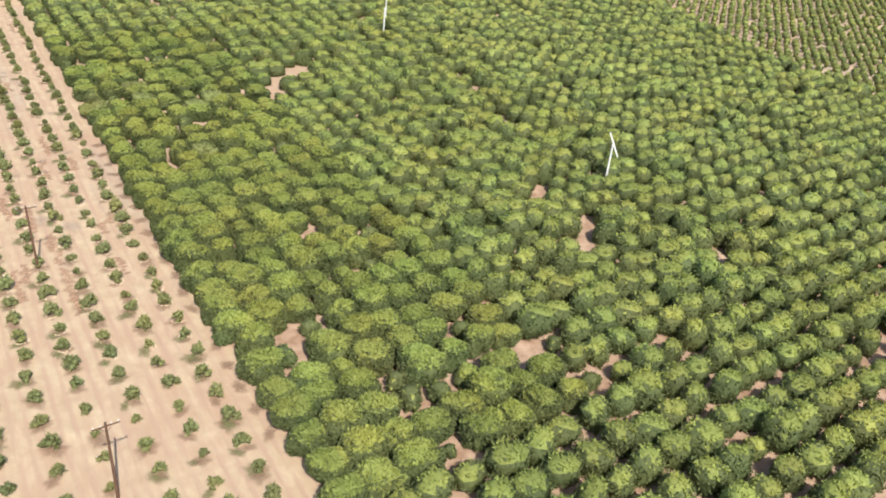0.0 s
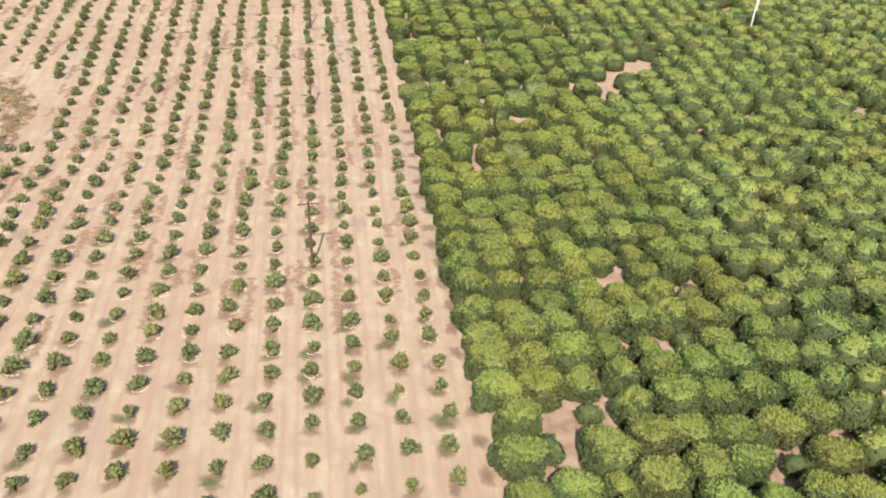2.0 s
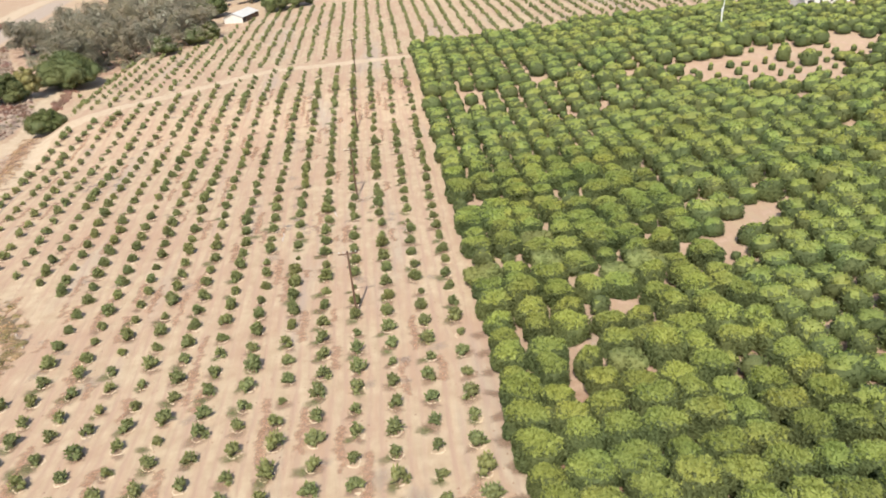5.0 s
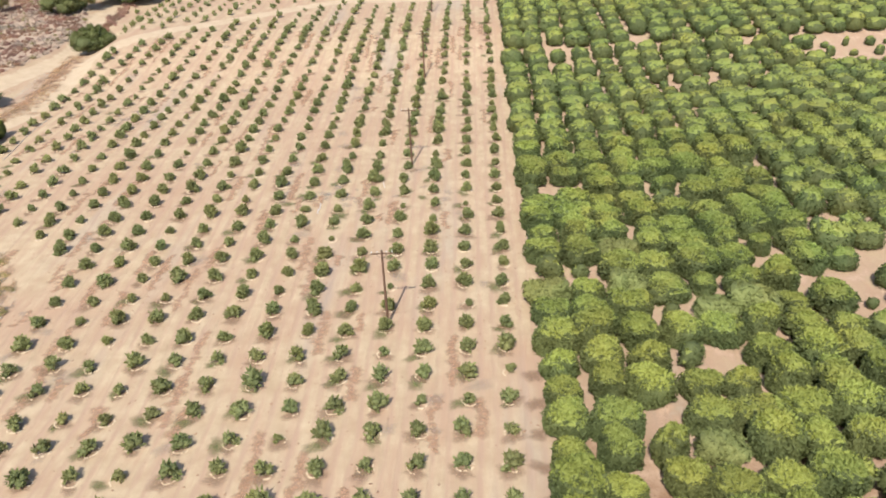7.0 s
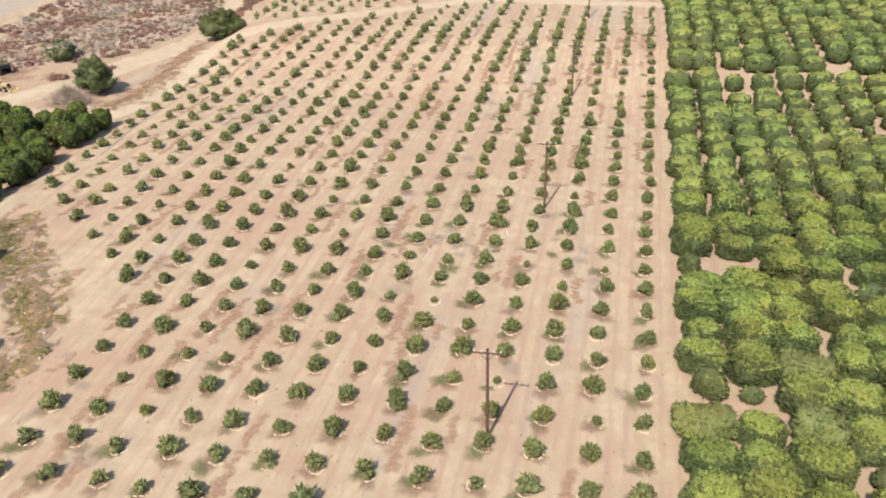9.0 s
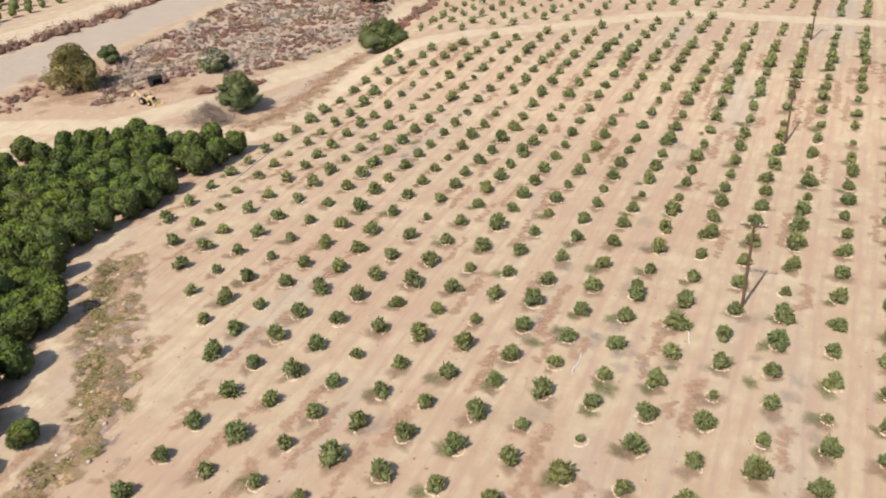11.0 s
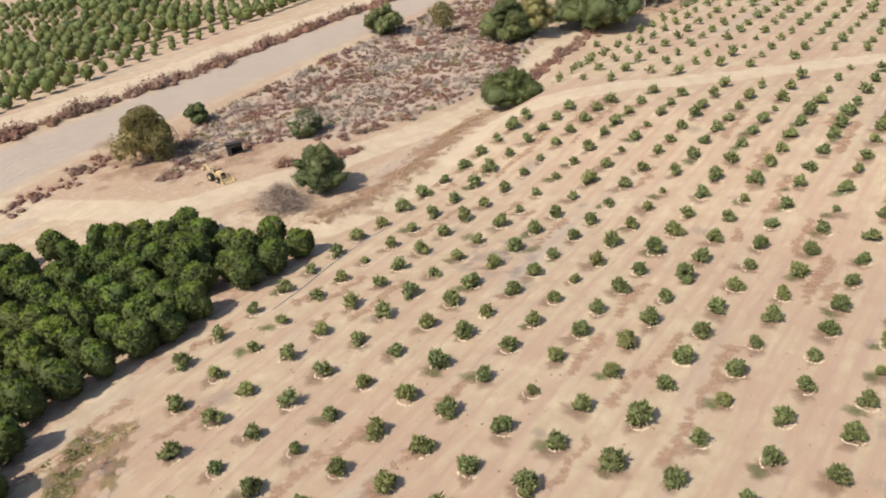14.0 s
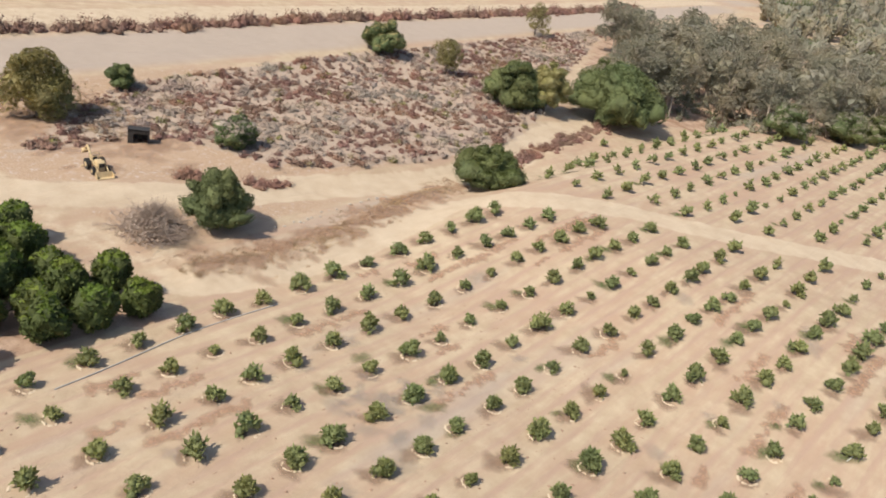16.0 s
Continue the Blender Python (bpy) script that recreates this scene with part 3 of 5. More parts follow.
# young citrus in the open field
def bushy_crown(seed, width, height, lobes=7, sprigs=420, size=0.24):
    """A young tree's open crown: several small leafy lobes round the stem, sprays of leaves standing out of them."""
    r = np.random.default_rng(seed)
    pieces = []
    lean = r.normal(0, 0.08, 2) * width
    for k in range(lobes):
        a = k * 2.4 + r.uniform(-0.5, 0.5)
        up = (k + 0.5) / lobes
        rad = width / 2 * (0.62 - 0.42 * up) * r.uniform(0.6, 1.25)
        at = np.array((math.cos(a) * rad + lean[0] * up, math.sin(a) * rad + lean[1] * up, height * (0.24 + 0.52 * up) + r.normal(0, 0.05)))
        v, f = ICO[1]
        body = v * (1 + 0.2 * ripple(v, seed + k, 3.0))[:, None] * width * r.uniform(0.15, 0.24) * (1, 1, 0.85) + at
        n = max(2, sprigs // lobes)
        d = r.normal(size=(n, 3))
        d /= np.linalg.norm(d, axis=1, keepdims=True)
        root = at + d * width * r.uniform(0.10, 0.25, (n, 1)) * (1, 1, 0.85)
        root[:, 2] = np.maximum(root[:, 2], 0.06)
        way = d + r.normal(size=(n, 3)) * 0.35 + (0, 0, 0.45)
        way /= np.linalg.norm(way, axis=1, keepdims=True)
        side = np.cross(way, r.normal(size=(n, 3)))
        side /= np.linalg.norm(side, axis=1, keepdims=True) + 1e-9
        s = size * r.uniform(0.5, 1.4, (n, 1))
        q = np.stack([root - way * s * 0.3, root + side * s * 0.42 + way * s * 0.3, root + way * s * 1.25, root - side * s * 0.42 + way * s * 0.3], 1).reshape(-1, 3)
        i = np.arange(n)[:, None] * 4 + len(body)
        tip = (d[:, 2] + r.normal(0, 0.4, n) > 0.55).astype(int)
        pieces.append((np.concatenate([body, q]), np.concatenate([f, i + (0, 1, 2), i + (0, 2, 3)]), np.concatenate([np.zeros(len(f), int), tip, tip])))
    return merged(pieces)


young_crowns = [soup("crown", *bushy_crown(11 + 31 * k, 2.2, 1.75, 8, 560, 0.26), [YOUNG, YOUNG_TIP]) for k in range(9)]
young_trunk = tree_meshes(1, 11, [YOUNG, YOUNG_TIP], 0.5, 0.06, width=1.6, height=1.28, base=0.04, level=1, sprigs=4)[1]
young_far = [bushy_crown(300 + k, 2.2, 1.75, 6, 170, 0.31) for k in range(8)]
FEEBLE = {(3, 7), (9, 2), (11, 12), (6, 15), (14, 9), (2, 18), (8, 21), (5, -4), (12, 16)}
young_far_off = [bushy_crown(340 + k, 2.25, 1.9, 4, 44, 0.40) for k in range(6)]
young_rest, young_beyond, rings, damp, weeds = [], [], [], [], []
for r in range(-27, 64):
    for c in range(0, 27):
        y = float(row_y(r, c))
        x = float(column_x(c, y))
        if y < 146:
            edge = float(np.interp(y, [p[1] for p in FIELD_EDGE], [p[0] for p in FIELD_EDGE]))
        else:
            edge = float(np.interp(y, [146, 155, 190, 222, 230, 250, 278, 331], [-108, -111, -120, -117, -98, -86, -77, -64]))
        if y > 335 or x < edge + 1.0 or abs(near_line(np.array([x]), np.array([y]), CROSS_ROAD)[0]) < 4.2:
            continue
        wide = float(np.clip(rng.normal(0.96, 0.13), 0.62, 1.3))
        tall = wide * float(rng.uniform(0.85, 1.15))
        lost = rng.random()
        if (c, r) in FEEBLE or lost < 0.03:
            wide, tall = wide * 0.6, tall * 0.65
        x, y = x + float(rng.normal(0, 0.16)), y + float(rng.normal(0, 0.16))
        z = ground_z(x, y)
        if 0 <= r <= 19 and c <= 14:
            plant("young_citrus_tree", young_crowns[int(rng.integers(9))], young_trunk, (x, y, z), wide, tall, float(rng.uniform(0, 360)),
                  "small feeble young citrus tree on bare soil" if wide < 0.75 else "young round citrus tree with green leaves on bare tan soil", "tree", "young citrus trees in rows")
        else:
            (young_rest if y < 150 else young_beyond).append((x, y, z, wide, tall))
        if y < 150:
            rings.append((x, y, z, wide))
            if rng.random() < 0.85:
                damp.append((x - rng.uniform(-0.3, 0.6), y - rng.uniform(0.4, 1.0), z, rng.uniform(0.9, 1.7)))
        if rng.random() < (0.38 if x > -48 else 0.2):
            weeds.append((x + rng.normal(-0.8, 0.35), y + rng.normal(-0.7, 0.4), z, rng.uniform(0.7, 1.35)))
        near_seep = min(abs(x + 27) / 14 + abs(y - 43) / 6, abs(x + 81) / 6 + abs(y - 89) / 7, abs(x + 63) / 6 + abs(y + 32) / 6)
        if near_seep < 1.2:
            weeds.append((x + rng.normal(0, 1.6), y + rng.normal(0, 1.2), z, rng.uniform(0.6, 1.4)))
# a second young block past the far end of the grove
for i in range(34):
    for k in range(24):
        x, y = 6 + 5.6 * i, 206 + 0.08 * 5.6 * i + 5.3 * k
        young_beyond.append((x + rng.normal(0, 0.2), y + rng.normal(0, 0.2), ground_z(x, y), rng.uniform(0.8, 1.2), rng.uniform(0.8, 1.2)))
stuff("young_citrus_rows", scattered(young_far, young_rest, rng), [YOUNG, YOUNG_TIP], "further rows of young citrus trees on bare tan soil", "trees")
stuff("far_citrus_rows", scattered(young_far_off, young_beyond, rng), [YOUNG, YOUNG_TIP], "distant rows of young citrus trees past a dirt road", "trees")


OCTA = (np.array([(1, 0, 0), (-1, 0, 0), (0, 1, 0), (0, -1, 0), (0, 0, 1), (0, 0, -1)], float),
        np.array([(0, 2, 4), (2, 1, 4), (1, 3, 4), (3, 0, 4), (2, 0, 5), (1, 2, 5), (3, 1, 5), (0, 3, 5)]))


def ring_template(seed):
    """A low, broken rim of pale soil round a tree's basin."""
    r = np.random.default_rng(seed)
    count = 24
    a = r.uniform(0, 6.28) + np.arange(count) / (count - 1) * r.uniform(2.6, 4.8)
    rad = 0.98 + 0.07 * np.sin(3 * a + r.uniform(0, 6)) + r.normal(0, 0.035, count)
    wide = np.clip(r.normal(0.15, 0.045, count), 0.05, 0.25)
    top = np.clip(r.normal(0.13, 0.04, count), 0.03, 0.2)
    line = lambda q, z: np.stack([np.cos(a) * q, np.sin(a) * q, z], 1)  # noqa: E731
    v = np.concatenate([line(rad - wide, np.full(count, -0.03)), line(rad, top), line(rad + wide, np.full(count, -0.03))])
    j = np.array([k for k in range(count - 1) if r.random() > 0.2])
    f = np.concatenate([np.stack([j, j + 1, j + 1 + count], 1), np.stack([j, j + 1 + count, j + count], 1),
                        np.stack([j + count, j + 1 + count, j + 1 + 2 * count], 1), np.stack([j + count, j + 1 + 2 * count, j + 2 * count], 1)])
    return v, f, np.zeros(len(f), int)


def laid(arrays):
    """Bend flat pieces to the lie of the land."""
    v, f, s = arrays
    v = v + np.stack([0 * v[:, 0], 0 * v[:, 0], height(v[:, 0], v[:, 1])], 1)
    return v, f, s


ring_kinds = [ring_template(900 + k) for k in range(8)]
stuff("soil_rims", laid(scattered(ring_kinds, [(x, y, 0.0, 0.72 + 0.22 * w, 1.0) for x, y, z, w in rings if -80 < y < 118], rng)), [CLOD],
      "broken rims of pale dry soil round the young trees", "soil")


BLOT_FADE = np.concatenate([[1.0], np.full(18, 0.6), np.zeros(18)])


def blot(seed):
    """A flat ragged patch in two rings."""
    r = np.random.default_rng(seed)
    a = np.arange(18) * 2 * np.pi / 18
    rad = 1 + 0.22 * np.sin(2 * a + r.uniform(0, 6)) + 0.14 * np.sin(5 * a + r.uniform(0, 6)) + 0.07 * r.normal(size=18)
    ring = lambda q, z: np.stack([np.cos(a) * rad * 1.15 * q, np.sin(a) * rad * 0.85 * q, np.full(18, z)], 1)  # noqa: E731
    v = np.concatenate([[[0, 0, 0.04]], ring(0.55, 0.034), ring(1.0, 0.016)])
    j = np.arange(18)
    k = (j + 1) % 18
    f = np.concatenate([np.stack([np.zeros(18, int), j + 1, k + 1], 1), np.stack([j + 1, j + 19, k + 19], 1), np.stack([j + 1, k + 19, k + 1], 1)])
    return v, f, np.zeros(len(f), int)


BLOTS = [blot(k) for k in range(8)]


def patches(name, places, material, label, category):
    """places: rows of x, y, size, laid a hair above the soil."""
    rows = [(x, y, float(rng.uniform(0, 0.03)), s, 1.0) for x, y, s in places]
    return stuff(name, laid(scattered(BLOTS, rows, rng)), [material], label, category, BLOT_FADE)


# round damp spots along the grove's first row, and stains beside the young trees
spots = [(1.75 + rng.normal(0, 0.2), grove_place(0, k)[1] - 0.4, rng.uniform(1.25, 1.6)) for k in range(-22, -1) if rng.random() < 0.86]
patches("damp_patches", [(x, y, s * 1.05) for x, y, z, s in damp] + spots, STAIN, "damp red-brown patches of watered soil", "soil")
patches("weed_mats", [(x, y, s * 1.2) for x, y, z, s in weeds], MAT, "flat mats of low green weeds on dry soil", "weeds")
ash = [(rng.normal(-27, 6.5), rng.normal(43.5, 2.2), rng.uniform(0.6, 1.4)) for _ in range(30)]
ash += [(rng.normal(-81, 3.2), rng.normal(89, 3.0), rng.uniform(0.8, 2.0)) for _ in range(24)]
ash += [(rng.uniform(-95, -3), rng.uniform(-50, 140), rng.uniform(0.8, 2.4)) for _ in range(70)]
patches("crusted_soil", ash, ASH, "grey crusted patches on the tan field", "soil")
rust = []
for _ in range(180):
    c, y = rng.integers(0, 20) + 0.5, rng.uniform(-70, 140)
    side = rng.choice([-0.9, 0.9])
    rust += [(float(column_x(c, y)) + side + rng.normal(0, 0.22), y + 1.05 * q, rng.uniform(0.55, 1.15)) for q in range(int(rng.integers(3, 12))) if column_x(c, y) > -105]
patches("rusty_streaks", rust, RUST, "rusty brown streaks along the tracks between rows", "soil")


def tuft(seed, blades=46, spread=0.8, tall=0.28, size=0.16):
    r = np.random.default_rng(seed)
    at = np.stack([r.normal(0, spread * 0.5, blades), r.normal(0, spread * 0.5, blades), np.zeros(blades)], 1)
    side = r.normal(size=(blades, 3)) * (1, 1, 0.2)
    side *= size / np.linalg.norm(side, axis=1, keepdims=True)
    tip = at + r.normal(size=(blades, 3)) * (0.14, 0.14, 0.02) + np.stack([np.zeros(blades), np.zeros(blades), tall * r.uniform(0.3, 1.1, blades)], 1)
    v = np.stack([at - side, at + side, tip], 1).reshape(-1, 3)
    return v, np.arange(blades * 3).reshape(-1, 3), np.zeros(blades, int)


stuff("low_weeds", scattered([tuft(50 + k, 60, 0.8, 0.14, 0.07) for k in range(5)], [(x, y, z + 0.02, s * 0.8, 0.8) for x, y, z, s in weeds], rng), [WEED], "low green weeds on dry soil", "weeds")

# mature citrus grove
GAPS = [(11, -88.5), (15, -88.9), (8.5, -92), (18.6, -106.5), (18.2, -101), (35, -94.8), (39, -104.5), (42.8, -104.6), (45.4, -114.7), (19.9, -117),
        (72.3, -83.6), (73.5, -78), (93.5, -128.8), (88.9, -26.3), (90.6, -33.4), (97.9, 3.4), (122.8, -18.5),
        (129.2, -33.1), (134.4, 13.1), (145.9, 52.5), (31.5, -79), (22.4, -9.5), (25.4, -7.8), (45.1, 4.9), (48, 7.5),
        (44, 9.5), (52.3, 15), (26.8, -5.5), (25.2, 35.7), (6.2, 40.5), (60.4, 18.7), (62, 24), (62, 30.1), (58, 14), (37.4, 16.4), (45.6, 47), (48.6, 28.9), 
        (4.8, 14), (9.8, 14.5), (19.7, 5.6), (40.8, 97), (44, 98), (50, 97.5), (15.5, 110.7), (48.4, 102.8), (92.8, -65.6), (98, 44)]
GREYED = [(13.7, -20), (26.3, 2), (21.6, -23.5), (16, 8), (15.6, 19), (4.7, 9), (33, -29), (29.5, 5)]
grove_crowns, grove_trunk = tree_meshes(8, 71, [CITRUS, LIT_FLUSH], 0.8, 0.13, width=5.2, deep=4.4, height=4.4, base=-0.15, level=3, sprigs=2700, size=0.27,
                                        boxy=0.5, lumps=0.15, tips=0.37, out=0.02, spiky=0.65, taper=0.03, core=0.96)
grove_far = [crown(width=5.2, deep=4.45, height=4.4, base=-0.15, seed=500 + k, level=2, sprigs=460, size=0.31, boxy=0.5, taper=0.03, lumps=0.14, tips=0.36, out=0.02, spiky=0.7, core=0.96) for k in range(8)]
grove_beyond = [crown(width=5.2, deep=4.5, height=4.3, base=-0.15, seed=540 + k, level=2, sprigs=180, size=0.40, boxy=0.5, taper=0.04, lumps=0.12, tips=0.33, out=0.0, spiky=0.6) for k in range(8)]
grey_crown = soup("crown", *crown(width=4.8, height=3.6, base=0.15, seed=444, level=3, sprigs=700, size=0.30, square=0.8, lumps=0.16), [DEAD, DEAD])
small_crown = soup("crown", *crown(width=2.2, height=2.0, base=0.1, seed=445, level=2, sprigs=220, size=0.24, lumps=0.2, tips=0.2), [CITRUS, LIT_FLUSH])
grove_rest, replants = [], []
LOST = set()
for a, b in GAPS:
    k = round((b - grove_place(0, 0)[1] - 0.05 * a) / 5.2)
    LOST.add(min(((i, j) for i in range(41) for j in range(k - 3, k + 4)), key=lambda p: math.hypot(grove_place(*p)[0] - a, grove_place(*p)[1] - b)))
for i in range(41):
    for k in range(-30, 44):
        x, y = grove_place(i, k)
        x, y = x + float(rng.normal(0, 0.24)), y + float(rng.normal(0, 0.28))
        z = ground_z(x, y)
        if y > 192 + 0.08 * x or 120.0 < y - 0.05 * x < 125.0 or min(math.hypot(x - 156, y - 186), math.hypot(x - 175, y - 189)) < 14:
            continue
        if y < -86 and i == 0:
            x += 0.8
        if y - 0.05 * x > 124:
            y -= 0.9
        wide, tall = float(np.clip(rng.normal(0.99, 0.095), 0.72, 1.2)), float(np.clip(rng.normal(1.0, 0.14), 0.66, 1.3))
        wide *= float(np.interp(y, [-40, 10, 60], [0.98, 0.98, 1.02]))
        tall *= float(np.interp(y, [20, 60], [1.0, 0.88]))
        if -28 < y < 45 and x < 62:
            wide *= float(rng.uniform(0.92, 1.05))
            tall *= float(rng.uniform(0.76, 0.95))
        bare = (i, k) in LOST
        thin = ((x - 114) / 36) ** 2 + ((y - 114) / 17) ** 2 < 1
        if thin:
            if rng.random() < 0.82:
                grove_rest.append((x, y, z, rng.uniform(0.26, 0.5), rng.uniform(0.35, 0.6)))
            else:
                grove_rest.append((x, y, z, wide, tall))
            continue
        lost = rng.random()
        if bare or lost < 0.012:
            if rng.random() < 0.65 and i < 14:
                replants.append((x + float(rng.normal(0, 0.4)), y + float(rng.normal(0, 0.4)), float(rng.uniform(0.6, 1.5))))
            continue
        if lost > 0.93:
            wide, tall = wide * 0.82, tall * 0.8
        grey = any(math.hypot(x - a, y - b) < 2.7 for a, b in GREYED)
        if i < 8 and -24 <= k <= 10:
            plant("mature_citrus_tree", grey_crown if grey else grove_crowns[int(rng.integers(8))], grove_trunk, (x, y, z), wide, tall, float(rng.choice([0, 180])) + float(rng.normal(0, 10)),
                  "mature citrus tree with a greyed, thinning crown" if grey else "mature citrus tree with dense green crown, pale new growth and sunlit top", "tree", "mature citrus trees in the grove")
        else:
            grove_rest.append((x, y, z, wide, tall))
near_rest = [p for p in grove_rest if p[0] < 110 and p[1] < 70]
stuff("grove_far_rows", scattered(grove_beyond, [p for p in grove_rest if not (p[0] < 110 and p[1] < 70)], rng, True), [CITRUS, LIT_FLUSH], "distant rows of mature citrus trees", "trees")
stuff("citrus_grove", scattered(grove_far, near_rest, rng, True), [CITRUS, LIT_FLUSH], "further rows of mature citrus trees, crowns touching", "trees")
for x, y, s in replants:
    plant("replanted_citrus_tree", small_crown, young_trunk, (x, y, 0), s, s, float(rng.uniform(0, 360)), "small replanted citrus tree in a gap of the grove", "tree", "replanted citrus trees")

# orchard of narrow trees past the right-hand lane, and the grove past the wash
narrow = [crown(width=2.9, height=2.9, base=0.1, seed=700 + k, level=1, sprigs=26, size=0.5, square=0.9, lumps=0.16, tips=0.2) for k in range(6)]
rows_ = [(214.5 + 4.6 * i + rng.normal(0, 0.25), -150 + 3.7 * k + rng.normal(0, 0.2), 0.0, rng.uniform(0.62, 0.92), rng.uniform(0.75, 1.05))
         for i in range(30) for k in range(80) if rng.random() > 0.03]
stuff("narrow_tree_orchard", scattered(narrow, rows_, rng), [NARROW, LIT_FLUSH], "dense orchard rows of small olive-green trees", "trees")
far_grove = []
for i in range(28):
    for k in range(58):
        d, along = 1.0 + 6.6 * i + rng.normal(0, 0.35), 40 + 6.0 * k + rng.normal(0, 0.35)
        x = float(np.interp(along, [40, 118, 178, 247, 360, 500], [-216, -227.5, -237.5, -249, -270, -301])) - d
        s = rng.uniform(0.45, 0.75) if math.sin(x * 0.05) * math.sin(along * 0.045 + 1) > 0.1 else rng.uniform(0.8, 1.15)
        if rng.random() < 0.93:
            far_grove.append((x, along, ground_z(x, along), s, s * rng.uniform(0.9, 1.3)))
grove_tree = [crown(width=3.5, height=4.1, base=0.1, seed=760 + k, level=1, sprigs=60, size=0.5, square=0.9, lumps=0.16, tips=0.2) for k in range(6)]
stuff("far_orchard", scattered(grove_tree, far_grove, rng), [NARROW, YOUNG], "orchard rows of dark and small green trees past a sandy road", "trees")

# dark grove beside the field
dark_crowns, dark_trunk = tree_meshes(6, 171, [AVOCADO, AVOCADO_LIT_TOP], 1.2, 0.16, width=3.75, height=4.9, base=0.1, level=3, sprigs=700, size=0.32,
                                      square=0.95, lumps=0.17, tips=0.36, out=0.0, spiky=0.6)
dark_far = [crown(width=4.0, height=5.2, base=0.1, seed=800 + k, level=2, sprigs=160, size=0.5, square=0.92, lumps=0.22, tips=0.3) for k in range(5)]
dark_rest, count = [], 0
for i in range(18):
    for k in range(45):
        x, y = -85.4 - 4.5 * i, 76.4 - 4.5 * k
        x, y = x + float(rng.normal(0, 0.3)), y + float(rng.normal(0, 0.3)) - 0.12 * i
        d = float(near_line(np.array([x]), np.array([y]), DARK_GROVE + DARK_GROVE[:1])[0])
        if not inside(np.array([x]), np.array([y]), DARK_GROVE)[0] or d < 1.2 or rng.random() < 0.01 or math.hypot(x + 134.4, y - 52) < 2.6:
            continue
        wide, tall = float(rng.uniform(0.85, 1.15)), float(rng.uniform(0.86, 1.12))
        z = ground_z(x, y)
        if y > -30 and count < 290:
            count += 1
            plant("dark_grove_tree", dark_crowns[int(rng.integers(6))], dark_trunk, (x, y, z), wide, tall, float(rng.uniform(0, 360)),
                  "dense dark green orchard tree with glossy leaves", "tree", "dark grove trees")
        else:
            dark_rest.append((x, y, z, wide, tall))
stuff("dark_grove", scattered(dark_far, dark_rest, rng), [AVOCADO, AVOCADO_LIT_TOP], "further trees of the dark green grove", "trees")
for x, y, s in ((-111.9, 43.1, 0.6), (-79.0, 5.4, 0.78), (-79.8, -0.4, 0.8), (-76.5, -4.9, 0.6), (-77.9, -11.1, 0.62), (-78.1, -15.1, 0.48), (-77.8, -20.5, 0.62)):
    plant("dark_grove_tree", dark_crowns[1], dark_trunk, (x, y, ground_z(x, y)), s, s * 0.66, 40, "smaller dark green tree at the edge of the grove", "tree", "dark grove trees")


# ---- wild trees and bushes round the wash ----
def big_tree(name, at, wide, tall, seed, materials, label, category="tree", clumps=14, sprigs=420, size=0.42, stem=0.25, bark=BARK, lean=0.0, open_base=0.12, group="", loose=0.0):
    """A tree with a forked trunk and a crown of many separate leafy clumps, uneven in outline."""
    r = np.random.default_rng(seed)
    root = thing(name, label, category, (at[0], at[1], ground_z(*at)), 0.0, group)
    base = tall * open_base
    leafy, limbs = [], []
    fork = np.array((lean * 0.3, 0.0, max(base, tall * 0.14)))
    v, f = cone_array((0, 0, -0.15), fork, stem, stem * 0.75, 9)
    limbs.append((v, f, np.zeros(len(f), int)))
    clumps = int(clumps * 1.7)
    for k in range(clumps):
        a = k * 2.4 + r.uniform(-0.4, 0.4)
        up = (k + 0.5) / clumps
        rad = wide / 2 * (0.30 + 0.42 * math.sin(math.pi * min(1.0, 0.28 + 0.72 * up))) * r.uniform(0.55, 1.08)
        cx, cy = rad * math.cos(a) + lean * up, rad * math.sin(a)
        w = wide * r.uniform(0.24, 0.44) * (1.12 - 0.45 * up)
        h = min(w * r.uniform(0.7, 0.95), tall * 0.55)
        cz = base + (tall - base - h) * up ** 0.9 + r.uniform(-0.04, 0.04) * tall
        v, f, s = crown(width=w, height=h, base=0, seed=seed * 50 + k, level=2, sprigs=int(sprigs * 1.9), size=size * 0.42, square=1.0, lumps=0.36, tips=0.35, out=0.03 + loose * 0.5, spiky=0.75, core=0.86)
        if loose:
            keep = r.random(len(f)) > 0.8
            keep[320:] = True
            f, s = f[keep], s[keep]
        leafy.append((v + (cx, cy, max(cz, 0.05)), f, s))
        v, f = cone_array(fork * r.uniform(0.7, 1.0), (cx * 0.92, cy * 0.92, max(cz, 0.05) + h * 0.55), stem * 0.42, stem * 0.1, 6)
        limbs.append((v, f, np.zeros(len(f), int)))
    for part_name, arrays, mats in (("trunk", merged(limbs), [bark]), ("crown", merged(leafy), materials)):
        ob = new(part_name, soup(part_name, *arrays, mats))
        ob.parent = root
    return root


